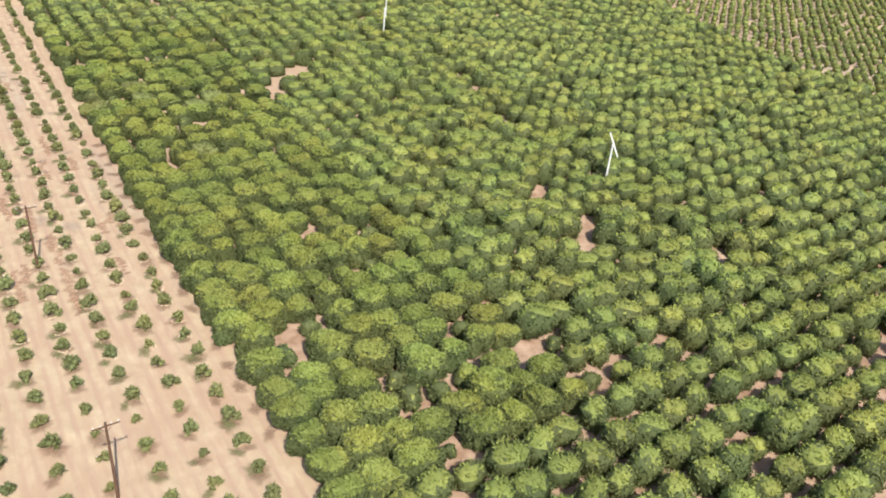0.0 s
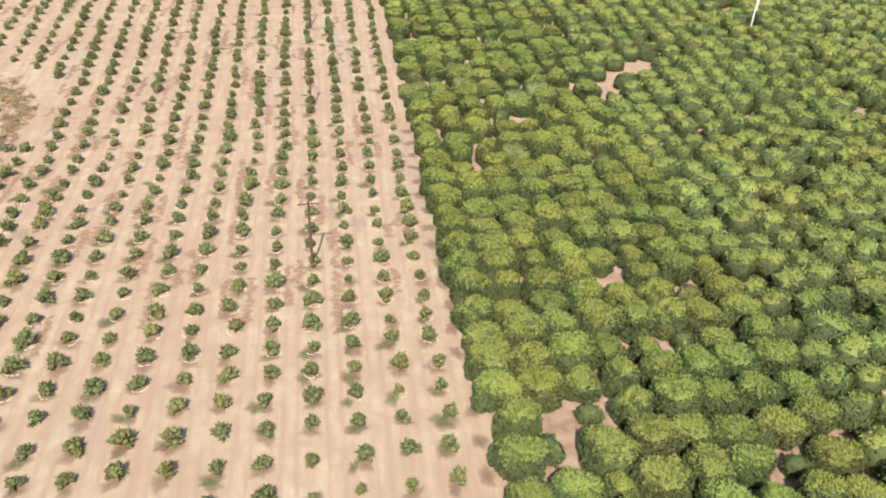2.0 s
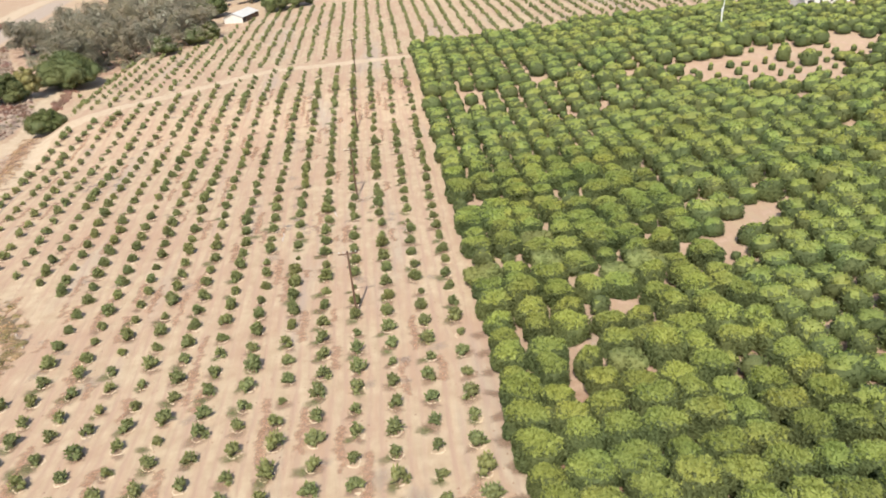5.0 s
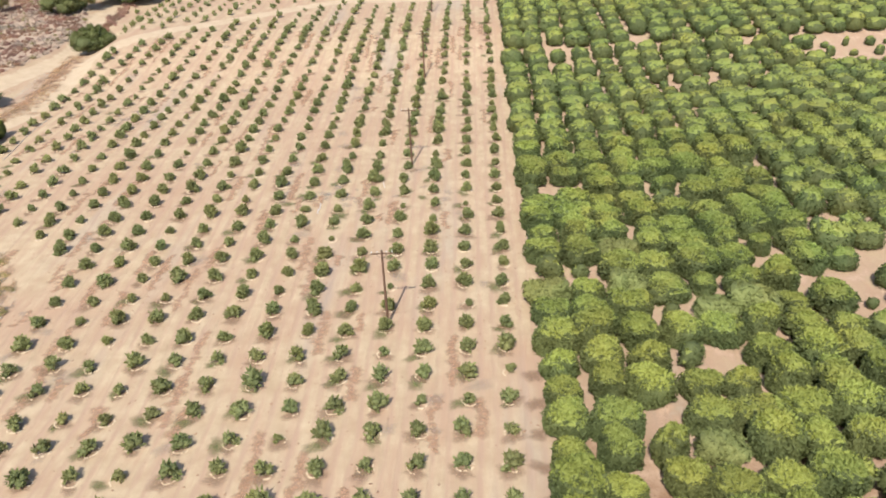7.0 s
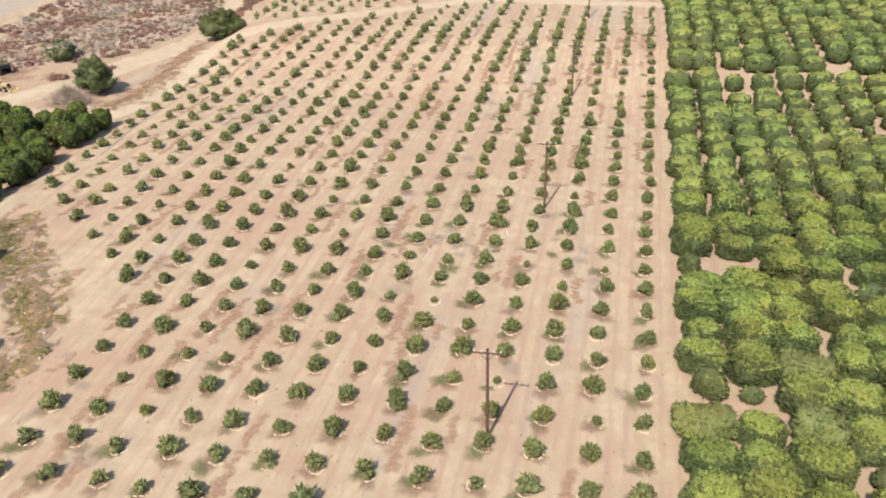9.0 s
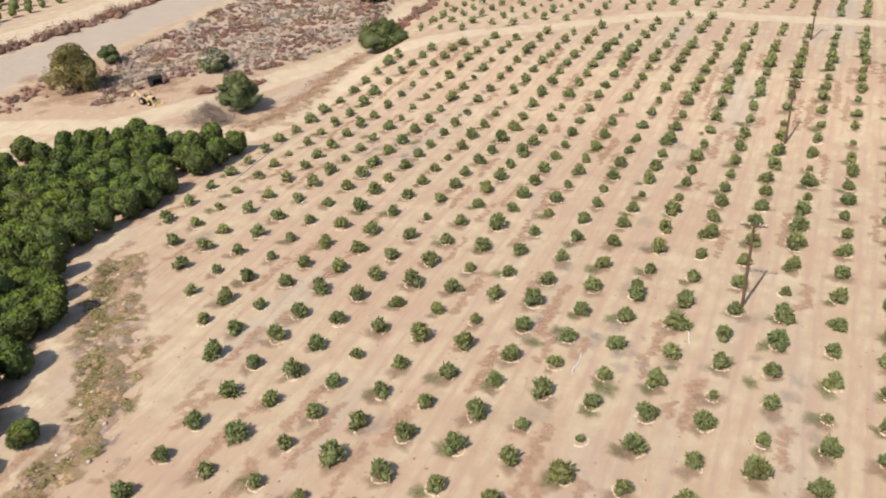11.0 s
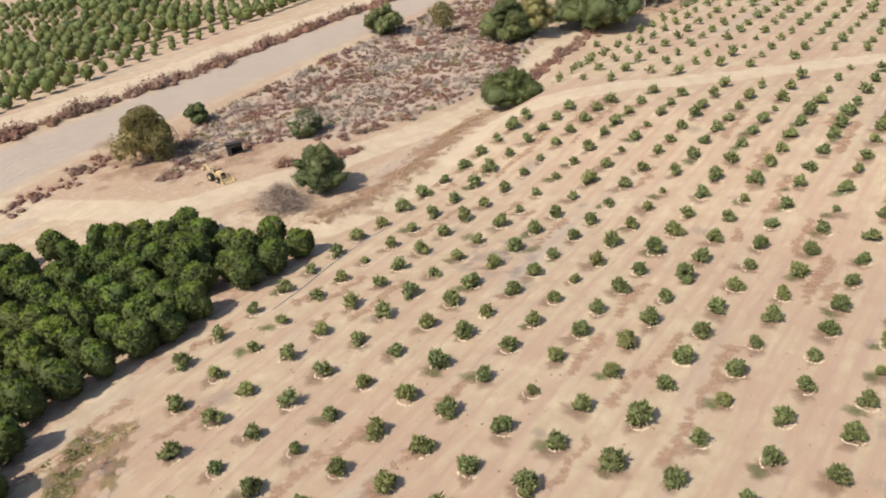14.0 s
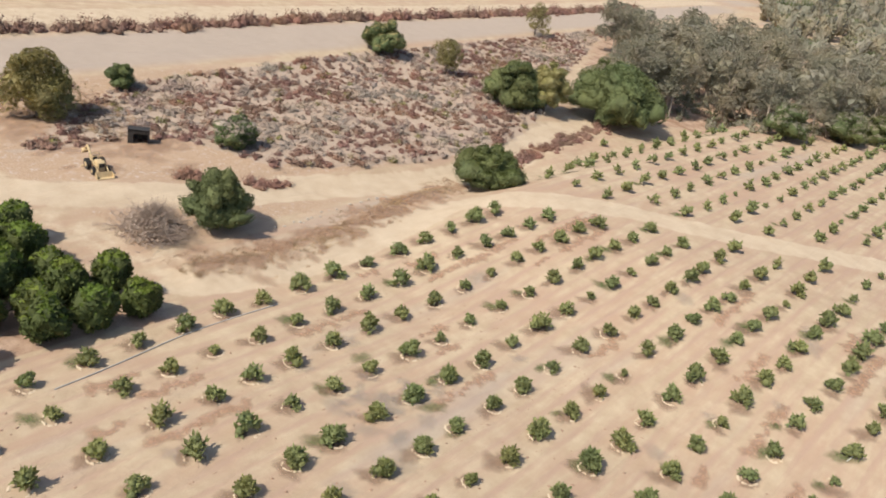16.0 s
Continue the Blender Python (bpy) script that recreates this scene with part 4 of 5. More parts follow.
ROUND = "broad dark green oak standing in dry scrub"
big_tree("round_bush", (-120.9, 94.4), 9.2, 7.6, 21, [OAK, OAK], "large round dark green bush beside a dirt road", "bush", 18, 520, 0.36, open_base=0.02)
big_tree("spreading_bush", (-113.7, 143), 12.5, 7.2, 22, [OAK, AVOCADO], "spreading dark green bush on the bank of the field", "bush", 18, 520, 0.4, open_base=0.02)
big_tree("sycamore_tree", (-163, 90.3), 11.5, 10.5, 23, [SYCAMORE, OLIVE], "olive-brown broadleaf tree beside the wash", "tree", 17, 560, 0.46, 0.35, open_base=0.02, loose=0.15)
big_tree("small_bush", (-171.5, 108.7), 5.6, 4.4, 24, [OAK, OAK], "small round green bush at the road's edge", "bush", 10, 420, 0.32, 0.14, open_base=0.02)
big_tree("small_bush", (-141, 111.2), 7.4, 4.8, 25, [OAK, SAGE], "low grey-green bush among dry scrub", "bush", 12, 420, 0.34, 0.14, open_base=0.02)
big_tree("willow_bush", (-181.2, 182.8), 11.5, 8.0, 26, [OAK, SYCAMORE], "green bush with bare stems above it", "bush", 13, 380, 0.4, 0.18, open_base=0.02)
big_tree("thin_tree", (-165.9, 190.5), 8.0, 9.0, 27, [SYCAMORE, OLIVE], "thin yellowing tree in dry scrub", "tree", 10, 260, 0.4, 0.16, loose=0.25)
big_tree("thin_tree", (-188.6, 259.9), 9.0, 10.0, 28, [SYCAMORE, OLIVE], "thin yellowing tree by the grey road", "tree", 9, 240, 0.42, 0.16, loose=0.25)
big_tree("oak_tree", (-141.2, 186.1), 13.0, 10.5, 29, [OAK, OAK], ROUND, "tree", 16, 520, 0.5, 0.35, open_base=0.02)
big_tree("yellowing_tree", (-136.6, 191.8), 10.0, 11.0, 30, [SYCAMORE, OLIVE], "tree with thin yellow-brown leaves beside an oak", "tree", 12, 340, 0.46, 0.25)
big_tree("oak_tree", (-126.8, 207.2), 21.0, 13.5, 31, [OAK, OAK], ROUND, "tree", 24, 620, 0.6, 0.5, open_base=0.02)
big_tree("oak_tree", (-134, 214.1), 15.0, 13.0, 32, [OAK, GUM], ROUND, "tree", 16, 520, 0.6, 0.4, open_base=0.03)


def gum_tree(tall, wide, seed):
    """A eucalyptus: pale leaning stems, grey-green clumps hanging loosely, gaps between."""
    r = np.random.default_rng(seed)
    root = thing("eucalyptus_tree", "tall grey-green eucalyptus with pale bare trunk", "tree", (0, 0, 0), 0.0, "eucalyptus stand")
    stems, leafy = [], []
    for s in range(int(r.integers(1, 4))):
        foot = np.array((r.normal(0, 0.7), r.normal(0, 0.7), -0.2))
        top = foot + (r.normal(0, tall * 0.10), r.normal(0, tall * 0.10), tall * r.uniform(0.75, 0.92))
        mid = (foot + top) / 2 + (r.normal(0, 0.5), r.normal(0, 0.5), 0)
        for a, b, r1, r2 in ((foot, mid, 0.30, 0.20), (mid, top, 0.20, 0.07)):
            v, f = cone_array(a, b, r1, r2, 7)
            stems.append((v, f, np.zeros(len(f), int)))
        for k in range(9):
            q = mid + (top - mid) * r.uniform(-0.45, 1.1)
            tip = q + (r.normal(0, wide * 0.24), r.normal(0, wide * 0.24), r.uniform(0.3, 2.2))
            v, f = cone_array(q, tip, 0.07, 0.03, 5)
            stems.append((v, f, np.zeros(len(f), int)))
            w = r.uniform(2.4, 4.6)
            v, f, sl = crown(width=w, height=w * r.uniform(0.6, 1.0), base=0, seed=seed * 70 + s * 10 + k, level=2, sprigs=640, size=0.25, square=1.0, lumps=0.55, out=0.12, spiky=0.85)
            keep = r.random(len(f)) > 0.94
            keep[320:] = True
            leafy.append((v + tip - (0, 0, w * 0.5), f[keep], sl[keep]))
    for part_name, arrays, mats in (("trunk", merged(stems), [PALE_BARK]), ("crown", merged(leafy), [GUM, GUM])):
        ob = new(part_name, soup(part_name, *arrays, mats))
        ob.parent = root
    return root


gum = np.random.default_rng(5)
STAND = [(-130, 219), (-119, 232), (-101, 230), (-94, 240), (-85, 257), (-85, 287), (-116, 372), (-158, 362), (-180, 300), (-157, 246)]
planted, grown = 0, []
while planted < 86:
    x, y = gum.uniform(-182, -84), gum.uniform(218, 373)
    if inside(np.array([x]), np.array([y]), STAND)[0]:
        size = float(gum.uniform(0.86, 1.1))
        place = pose(x, y, ground_z(x, y), 0, 0, float(gum.uniform(0, 360))) @ Matrix.Diagonal((size, size, size, 1))
        if planted < 9:
            grown.append(gum_tree(17, 9, 201 + planted))
            grown[-1].matrix_basis = place
        else:
            copy_thing(grown[planted % 9], place)
        planted += 1
woods = []
clump = [crown(width=7.5, height=9.0, base=1.5, seed=1500 + k, level=1, sprigs=420, size=0.7, square=1.0, lumps=0.40, out=0.1, spiky=0.85) for k in range(6)]
for _ in range(760):
    x, y = gum.uniform(-380, -50), gum.uniform(350, 800)
    if x > -140 - 0.42 * (y - 350) and x < -84 - 0.16 * (y - 350) + 30 * math.sin(y * 0.02):
        woods.append((x, y, ground_z(x, y), gum.uniform(0.8, 1.5), gum.uniform(0.9, 1.7)))
stuff("far_woods", scattered(clump, woods, gum), [GUM, OAK], "far grey-green woods beyond the eucalyptus stand", "trees")
under = [(x, y) for x, y in zip(gum.uniform(-182, -84, 900), gum.uniform(216, 373, 900)) if inside(np.array([x]), np.array([y]), STAND)[0]]
stuff("understorey", scattered([brush(1300 + k, 2.6, 1.6, 120, 0.2) for k in range(6)], [(x, y, ground_z(x, y), gum.uniform(0.7, 1.6), gum.uniform(0.6, 1.7)) for x, y in under], gum),
      [GUM, OAK], "dull shrubs growing below the eucalyptus trees", "shrubs")
for k, (x, y) in enumerate(((-87, 254), (-96, 236), (-82.7, 265))):
    big_tree("dark_bush", (x, y), 11, 8.5, 120 + k, [OAK, GUM], "dark green bush below the eucalyptus trees", "bush", 12, 420, 0.5, open_base=0.02)
for k, (x, y) in enumerate(((-60, 332), (-48, 342), (-92, 334), (-97, 310))):
    big_tree("far_oak", (x, y), 16, 12, 140 + k, [OAK, OAK], "dark green tree behind a barn", "tree", 12, 420, 0.7, 0.4, open_base=0.03)


def dead_brush(at, wide, tall, seed):
    r = np.random.default_rng(seed)
    root = thing("dead_brush", "leafless grey-brown brush beside a dark grove", "bush", (at[0], at[1], ground_z(*at)))
    twigs = []
    for k in range(620):
        a, out, up = r.uniform(0, 6.283), abs(r.normal(0, 0.42)), r.uniform(0.3, 1.0)
        foot = np.array((r.normal(0, wide * 0.16), r.normal(0, wide * 0.16), 0.0))
        tip = np.array((math.cos(a) * out * wide * 0.6, math.sin(a) * out * wide * 0.6, tall * up * max(0.3, 1 - out * 0.5)))
        bend = (foot + tip) / 2 + r.normal(0, 0.25, 3) * (1, 1, 0.6)
        bend[2] = max(bend[2], 0.1)
        for p, q, t1, t2 in ((foot, bend, 0.05, 0.034), (bend, tip, 0.034, 0.018)):
            v, f = cone_array(p, q, t1, t2, 3)
            twigs.append((v, f, np.zeros(len(f), int)))
        for _ in range(3):
            q = tip + r.normal(0, 0.5, 3)
            v, f = cone_array(bend + (tip - bend) * r.uniform(0.2, 0.9), (q[0], q[1], max(0.1, q[2])), 0.024, 0.012, 3)
            twigs.append((v, f, np.zeros(len(f), int)))
    ob = new("branchwork", soup("branchwork", *merged(twigs), [TWIG]))
    ob.parent = root
    ob = new("twig_mass", soup("twig_mass", *brush(seed + 70, wide * 0.92, tall * 0.92, int(420 * wide), 0.12), [TWIG, TWIG]))
    ob.parent = root


dead_brush((-122.3, 86.0), 9.6, 3.9, 3)

# ---- low growth as one sheet of a kind ----
low = np.random.default_rng(17)
bushy = [brush(1200 + k) for k in range(8)]
thick = [brush(1250 + k, 1.8, 1.0, 100, 0.11) for k in range(8)]


def sown(count, poly, density=None):
    xs, ys = [p[0] for p in poly], [p[1] for p in poly]
    x, y = low.uniform(min(xs), max(xs), count), low.uniform(min(ys), max(ys), count)
    ok = inside(x, y, poly) & (near_line(x, y, DIRT_ROAD) > 4.2) & (near_line(x, y, GREY_ROAD) > 11.5)
    if density is not None:
        ok &= density(x, y)
    return x[ok], y[ok]


def drifts(x, y):
    """Where purple shrubs gather, 0 to 1; grey ones stand in the rest."""
    wave = np.sin(x * 0.21 + 2 + 1.7 * np.sin(y * 0.07)) * np.sin(y * 0.17 + 0.6 * np.sin(x * 0.13))
    return np.clip(0.50 + 0.9 * wave, 0.10, 0.90)


for name, mat_, turn_, label in (("purple_scrub", PURPLE, 0, "dry purple-brown shrubs scattered over the wash"), ("grey_scrub", SAGE, 1, "dry grey sage shrubs scattered over the wash")):
    x, y = sown(9500, SCRUB, lambda a, b: low.random(len(a)) < np.abs(turn_ - drifts(a, b)) * 0.80)
    big = np.where(low.random(len(x)) < 0.3, low.uniform(1.0, 1.7, len(x)), low.uniform(0.35, 1.0, len(x)))
    stuff(name, scattered(bushy, list(zip(x, y, height(x, y), big, low.uniform(0.55, 1.0, len(x)) * (0.5 + 0.5 * big))), low), [mat_, mat_], label, "shrubs")
x, y = sown(260, SCRUB)
stuff("olive_scrub", scattered(bushy, list(zip(x, y, height(x, y), low.uniform(0.6, 1.5, len(x)), low.uniform(0.6, 1.4, len(x)))), low), [OLIVE, SAGE], "dull olive shrubs among the dry scrub", "shrubs")
# hedge of dry shrubs between the two roads, more along the lane below it
hedge = []
for (ax, ay), (bx, by) in zip(HEDGE, HEDGE[1:]):
    for t in np.arange(0, 1, 0.5 / math.hypot(bx - ax, by - ay)):
        x, y = ax + t * (bx - ax) + low.normal(0, 1.25), ay + t * (by - ay) + low.normal(0, 1.0)
        full = 1.0 + 0.25 * math.sin(y * 0.33) + 0.2 * math.sin(y * 0.9 + 1)
        hedge.append((x, y, ground_z(x, y), low.uniform(1.3, 2.3) * full, low.uniform(1.5, 2.6) * full))
for ax, ay, bx, by, n_, w in ((-166, 60, -175, 100, 90, 1.8), (-134.8, 96.5, -132.3, 99.8, 22, 0.7), (-130, 106, -127.8, 111, 24, 0.7), (-120.4, 157, -123.8, 184, 110, 1.1), (-124, 184, -126.5, 205, 80, 1.3)):
    for t in low.random(n_):
        x, y = ax + t * (bx - ax) + low.normal(0, w), ay + t * (by - ay) + low.normal(0, w)
        hedge.append((x, y, ground_z(x, y), low.uniform(0.6, 1.4), low.uniform(0.6, 1.3)))
stuff("dry_hedge", scattered(thick, hedge, low), [PURPLE, PURPLE], "hedge of dry purple-brown shrubs along a road", "shrubs")
slope = []
for (ax, ay), (bx, by) in zip(BANK, BANK[1:]):
    for t in np.arange(0, 1, 0.42 / math.hypot(bx - ax, by - ay)):
        slope.append((ax + t * (bx - ax) + low.normal(-1.2, 1.7), ay + t * (by - ay), low.uniform(0.9, 2.0)))
patches("bank_soil", slope, CUT, "reddish-brown soil on the bank beside the field", "soil")
patches("lot_soil", [(low.normal(-158, 9), low.normal(94, 6), low.uniform(1.0, 3.2)) for _ in range(70)], CUT, "brown trampled soil round the parked digger", "soil")
grass = []
for _ in range(1000):
    t = low.random()
    y = 84 + 58 * t
    x = float(np.interp(y, [p[1] for p in BANK], [p[0] for p in BANK])) + low.normal(-1.0, 1.6)
    grass.append((x, y, ground_z(x, y), low.uniform(0.25, 0.7), low.uniform(0.2, 0.6)))
for _ in range(900):
    x, y = low.normal(-162, 6), low.normal(97, 4)
    grass.append((x, y, ground_z(x, y), low.uniform(0.25, 0.7), low.uniform(0.2, 0.6)))
stuff("dry_grass", scattered([tuft(80 + k, 40, 1.1, 0.3, 0.10) for k in range(4)], grass, low), [STRAW, STRAW], "dry straw-brown grass along the field's bank", "grass")
# weeds on the dry strip
for name, mat_, n_, size_, label in (("dry_weeds", OLIVE, 2000, 0.6, "olive-brown dry weeds on a rough strip"), ("brown_weeds", STRAW, 2400, 0.5, "low brown weeds on a rough strip")):
    x, y = sown(n_, DRY_STRIP, lambda a, b: low.random(len(a)) < 0.5 + 0.6 * np.sin(a * 0.33 + 1) * np.sin(b * 0.27 + 2))
    stuff(name, scattered(bushy, list(zip(x, y, height(x, y), low.uniform(0.3, 1.2, len(x)) * size_ * 1.7, low.uniform(0.12, 0.4, len(x)) * size_)), low), [mat_, STRAW], label, "weeds")
mound = [(np.interp(t, [0, 0.4, 1], [-72.9, -74.2, -73.8]) + low.normal(0, 0.75), -24.5 - 13 * t) for t in low.random(150)]
stuff("weed_mound", scattered(bushy, [(x, y, ground_z(x, y), low.uniform(0.45, 0.95), low.uniform(0.35, 0.7)) for x, y in mound], low), [DRYBROWN, STRAW], "low mound of dead brown weeds beside a lane", "weeds")
big_tree("seep_bush", (-70.9, -10.6), 2.6, 1.2, 61, [WEED, SAGE], "low grey-green bush at the edge of the field", "bush", 6, 160, 0.24, 0.05, open_base=0.02)
margin = [(-97.5, 36), (-89.5, 25.5), (-78, 16.5), (-73, 9), (-72, 2), (-73, -6), (-74, -18), (-74.5, -34), (-76, -48)]
weedy = [(low.normal(-97.3, 1.5), low.normal(35.8, 1.0), low.uniform(0.8, 1.8)) for _ in range(22)]
for (ax, ay), (bx, by) in zip(margin, margin[1:]):
    for t in low.random(9):
        weedy.append((ax + t * (bx - ax) + low.normal(0, 0.5), ay + t * (by - ay) + low.normal(0, 0.5), low.uniform(0.6, 1.6)))
patches("weed_sheet", weedy + [(float(a), float(b), low.uniform(0.7, 1.6)) for a, b in zip(*sown(1000, DRY_STRIP))], MOSS, "olive-brown weeds matted on a rough strip", "weeds")
x, y = sown(1700, DRY_STRIP)
patches("strip_soil", [(float(a), float(b), low.uniform(0.7, 1.9)) for a, b in zip(x[::2], y[::2])], CUT, "reddish disturbed soil on a rough strip", "soil")
patches("strip_crust", [(float(a), float(b), low.uniform(0.5, 1.4)) for a, b in zip(x[1::2], y[1::2])], ASH, "greyish crust on a rough strip", "soil")
edge_weeds = []
for _ in range(120):
    t = low.random()
    x, y = -98.5 + 24 * t + low.normal(0, 0.7), 35 - 26 * t + low.normal(0, 0.8)
    edge_weeds.append((x, y, ground_z(x, y), low.uniform(0.5, 1.2), low.uniform(0.12, 0.35)))
stuff("green_weeds", scattered(bushy, edge_weeds, low), [OLIVE, STRAW], "yellow-green weeds along the lane's edge", "weeds")


def stone_template(seed):
    r = np.random.default_rng(seed)
    v, f = ICO[1] if seed < 50 else OCTA
    return v * (1 + 0.3 * ripple(v, seed, 2.0))[:, None] * (0.5, 0.4, 0.3), f, np.zeros(len(f), int)


x, y = sown(1500, SCRUB)
rocks = list(zip(x, y, height(x, y) + 0.03, low.uniform(0.15, 0.65, len(x)), low.uniform(0.2, 0.6, len(x))))
for t in low.random(26):
    x, y = -117.4 - 2 * t + low.normal(0, 0.35), 101 + 24 * t
    rocks.append((x, y, ground_z(x, y) + 0.02, low.uniform(0.25, 0.7), low.uniform(0.25, 0.6)))
x, y = sown(120, DRY_STRIP)
rocks += list(zip(x, y, height(x, y) + 0.03, low.uniform(0.2, 0.8, len(x)), low.uniform(0.2, 0.6, len(x))))
stuff("pale_rocks", scattered([stone_template(40 + k) for k in range(6)], rocks, low), [ROCK], "pale rocks scattered over the wash", "rocks")
clods = []
for _ in range(2600):
    x, y = low.uniform(-100, 2), low.uniform(-60, 110)
    clods.append((x, y, ground_z(x, y) + 0.01, low.uniform(0.1, 0.42), low.uniform(0.1, 0.4)))
stuff("soil_clods", scattered([stone_template(60 + k) for k in range(4)], clods, low), [DAMP], "small brown clods lying on the field", "soil")


# ---- utility poles ----
def utility_pole(x, y, tall):
    root = thing("utility_pole", "dark wooden utility pole with one crossarm in the young field", "pole", (x, y, ground_z(x, y)), 3.0, "utility poles")
    part("post", rod((0, 0, -0.3), (0, 0, tall), 0.20, 0.13, 12), POLE, root)
    part("crossarm", box((2.9, 0.13, 0.16), (0, -0.2, tall - 0.35)), POLE, root)
    for s in (-1, 1):
        part("brace", rod((0, -0.22, tall - 1.15), (s * 0.75, -0.22, tall - 0.4), 0.03, 0.03, 6), DARK, root)
    for k in (-1.3, -0.55, 0.6, 1.3):
        pin = part("insulator", joined(rod((k, -0.2, tall - 0.28), (k, -0.2, tall - 0.10), 0.03, 0.03, 6), rod((k, -0.2, tall - 0.14), (k, -0.2, tall + 0.02), 0.085, 0.05, 8)), CERAMIC, root, "pale ceramic insulator")
    part("cap", rod((0, 0, tall - 0.01), (0, 0, tall + 0.06), 0.13, 0.06, 12), DARK, root)


for y in (-105.5, -52.8, 3.1, 56.0, 108.5, 160.0):
    utility_pole(-16.6, y, 11.3)


# ---- wind machines ----
def wind_machine(x, y, tilt, tall=8.9):
    root = thing("wind_machine", "white frost-control wind machine among the grove's trees", "wind machine", (x, y, ground_z(x, y)), 20.0, "wind machines")
    part("pad", box((2.6, 2.2, 0.25), (0, 0, 0.1)), CONCRETE, root)
    part("tower", rod((0, 0, 0.2), (0, 0, tall), 0.26, 0.17, 14), WHITE, root)
    engine = part("engine_box", box((1.5, 0.9, 1.1), (1.1, 0, 0.8), bevel=0.06), WHITE, root)
    part("grille", box((0.03, 0.7, 0.6), (1.87, 0, 0.85), bevel=0.005), DARK, engine)
    part("gearbox", joined(box((0.7, 0.36, 0.36), (0.1, 0, tall + 0.1), bevel=0.06), rod((0.4, 0, tall + 0.1), (0.62, 0, tall + 0.13), 0.16, 0.09, 10)), WHITE, root)
    for s in (-1, 1):
        a = radians(tilt + (180 if s < 0 else 0))
        bm = box((0.07, 0.34, 2.7), (0, 0, 1.4), (0, 0, 14 * s), 0.02)
        for p in bm.verts:
            p.co.x *= 1.2 - 0.3 * p.co.z / 2.7
            p.co.y *= 1.25 - 0.35 * p.co.z / 2.7
        bm.transform(Matrix.Translation((0.6, 0, tall + 0.12)) @ Matrix.Rotation(a, 4, "X"))
        part("blade", bm, WHITE, root)


wind_machine(92.8, -65.6, -30)
wind_machine(98.0, 44.0, 0)
wind_machine(106.0, 152.0, 10)


# ---- backhoe ----
def wheel(root, x, y, r, w):
    tyre = part("wheel", rod((x, y - w / 2, r), (x, y + w / 2, r), r, r, 18), RUBBER, root)
    for k in range(14):
        a = k * 2 * math.pi / 14
        part("lug", box((0.09, w * 1.03, 0.10), (x + math.cos(a) * r, y, r + math.sin(a) * r), (0, -math.degrees(a), 0), 0.01), RUBBER, tyre)
    part("rim", rod((x, y - w * 0.54, r), (x, y + w * 0.54, r), r * 0.5, r * 0.5, 12), YELLOW, tyre)


def backhoe(x, y, turn):
    root = thing("backhoe", "faded yellow backhoe loader parked on bare dirt", "digger", (x, y, ground_z(x, y)), turn)
    root.scale = (1.1, 1.1, 1.0)
    part("chassis", box((3.4, 0.8, 0.45), (0, 0, 0.85), bevel=0.05), YELLOW, root)
    hood = part("hood", box((1.45, 0.9, 0.75), (0.95, 0, 1.4), bevel=0.10), YELLOW, root)
    part("grille", box((0.04, 0.7, 0.5), (1.7, 0, 1.38), bevel=0.01), DARK, hood)
    part("exhaust", rod((0.9, 0.3, 1.7), (0.9, 0.3, 2.4), 0.05, 0.05, 8), DARK, hood)
    for sx in (-0.95, 0.2):
        for sy in (-0.62, 0.62):
            part("roof_post", rod((sx, sy, 1.1), (sx, sy * 0.95, 2.12), 0.05, 0.05, 6), YELLOW, root)
    for sx in (-0.95, 0.2):
        part("roll_bar", rod((sx, -0.6, 2.1), (sx, 0.6, 2.1), 0.06, 0.06, 6), YELLOW, root)
    part("seat", joined(box((0.5, 0.5, 0.15), (-0.4, 0, 1.3)), box((0.12, 0.5, 0.6), (-0.66, 0, 1.6))), RUBBER, root, "black seat")
    for x_, r_, w_ in ((-0.75, 0.72, 0.48), (1.25, 0.5, 0.34)):
        for s in (-1, 1):
            wheel(root, x_, s * 0.88, r_, w_)
    for s in (-0.6, 0.6):
        part("loader_arm", joined(rod((0.1, s, 1.55), (1.6, s, 1.25), 0.09), rod((1.6, s, 1.25), (2.45, s, 0.4), 0.09)), YELLOW, root)
        part("ram", rod((0.5, s * 0.9, 1.0), (1.6, s * 0.95, 1.1), 0.05), DARK, root)
    part("front_bucket", joined(box((0.08, 2.1, 0.75), (2.45, 0, 0.45), (0, -20, 0)), box((0.8, 2.1, 0.07), (2.8, 0, 0.1)), box((0.7, 0.06, 0.6), (2.75, 1.02, 0.35)), box((0.7, 0.06, 0.6), (2.75, -1.02, 0.35))), YELLOW, root)
    boom = part("boom", joined(rod((-1.7, 0, 1.0), (-3.3, 0, 2.3), 0.17, 0.14), box((0.3, 0.5, 0.6), (-1.7, 0, 0.9))), YELLOW, root)
    part("stick", rod((-3.3, 0, 2.3), (-4.2, 0, 1.5), 0.13, 0.11), YELLOW, boom)
    part("digging_bucket", joined(box((0.6, 0.7, 0.6), (-4.25, 0, 1.2), (0, 25, 0), 0.08), box((0.1, 0.72, 0.35), (-4.45, 0, 0.85), (0, 30, 0))), YELLOW, boom)
    for s in (-1, 1):
        part("stabiliser", joined(rod((-1.6, s * 0.4, 0.8), (-1.65, s * 1.2, 0.12), 0.07), box((0.35, 0.3, 0.06), (-1.65, s * 1.25, 0.05))), YELLOW, root)


backhoe(-139.6, 87.8, -8)


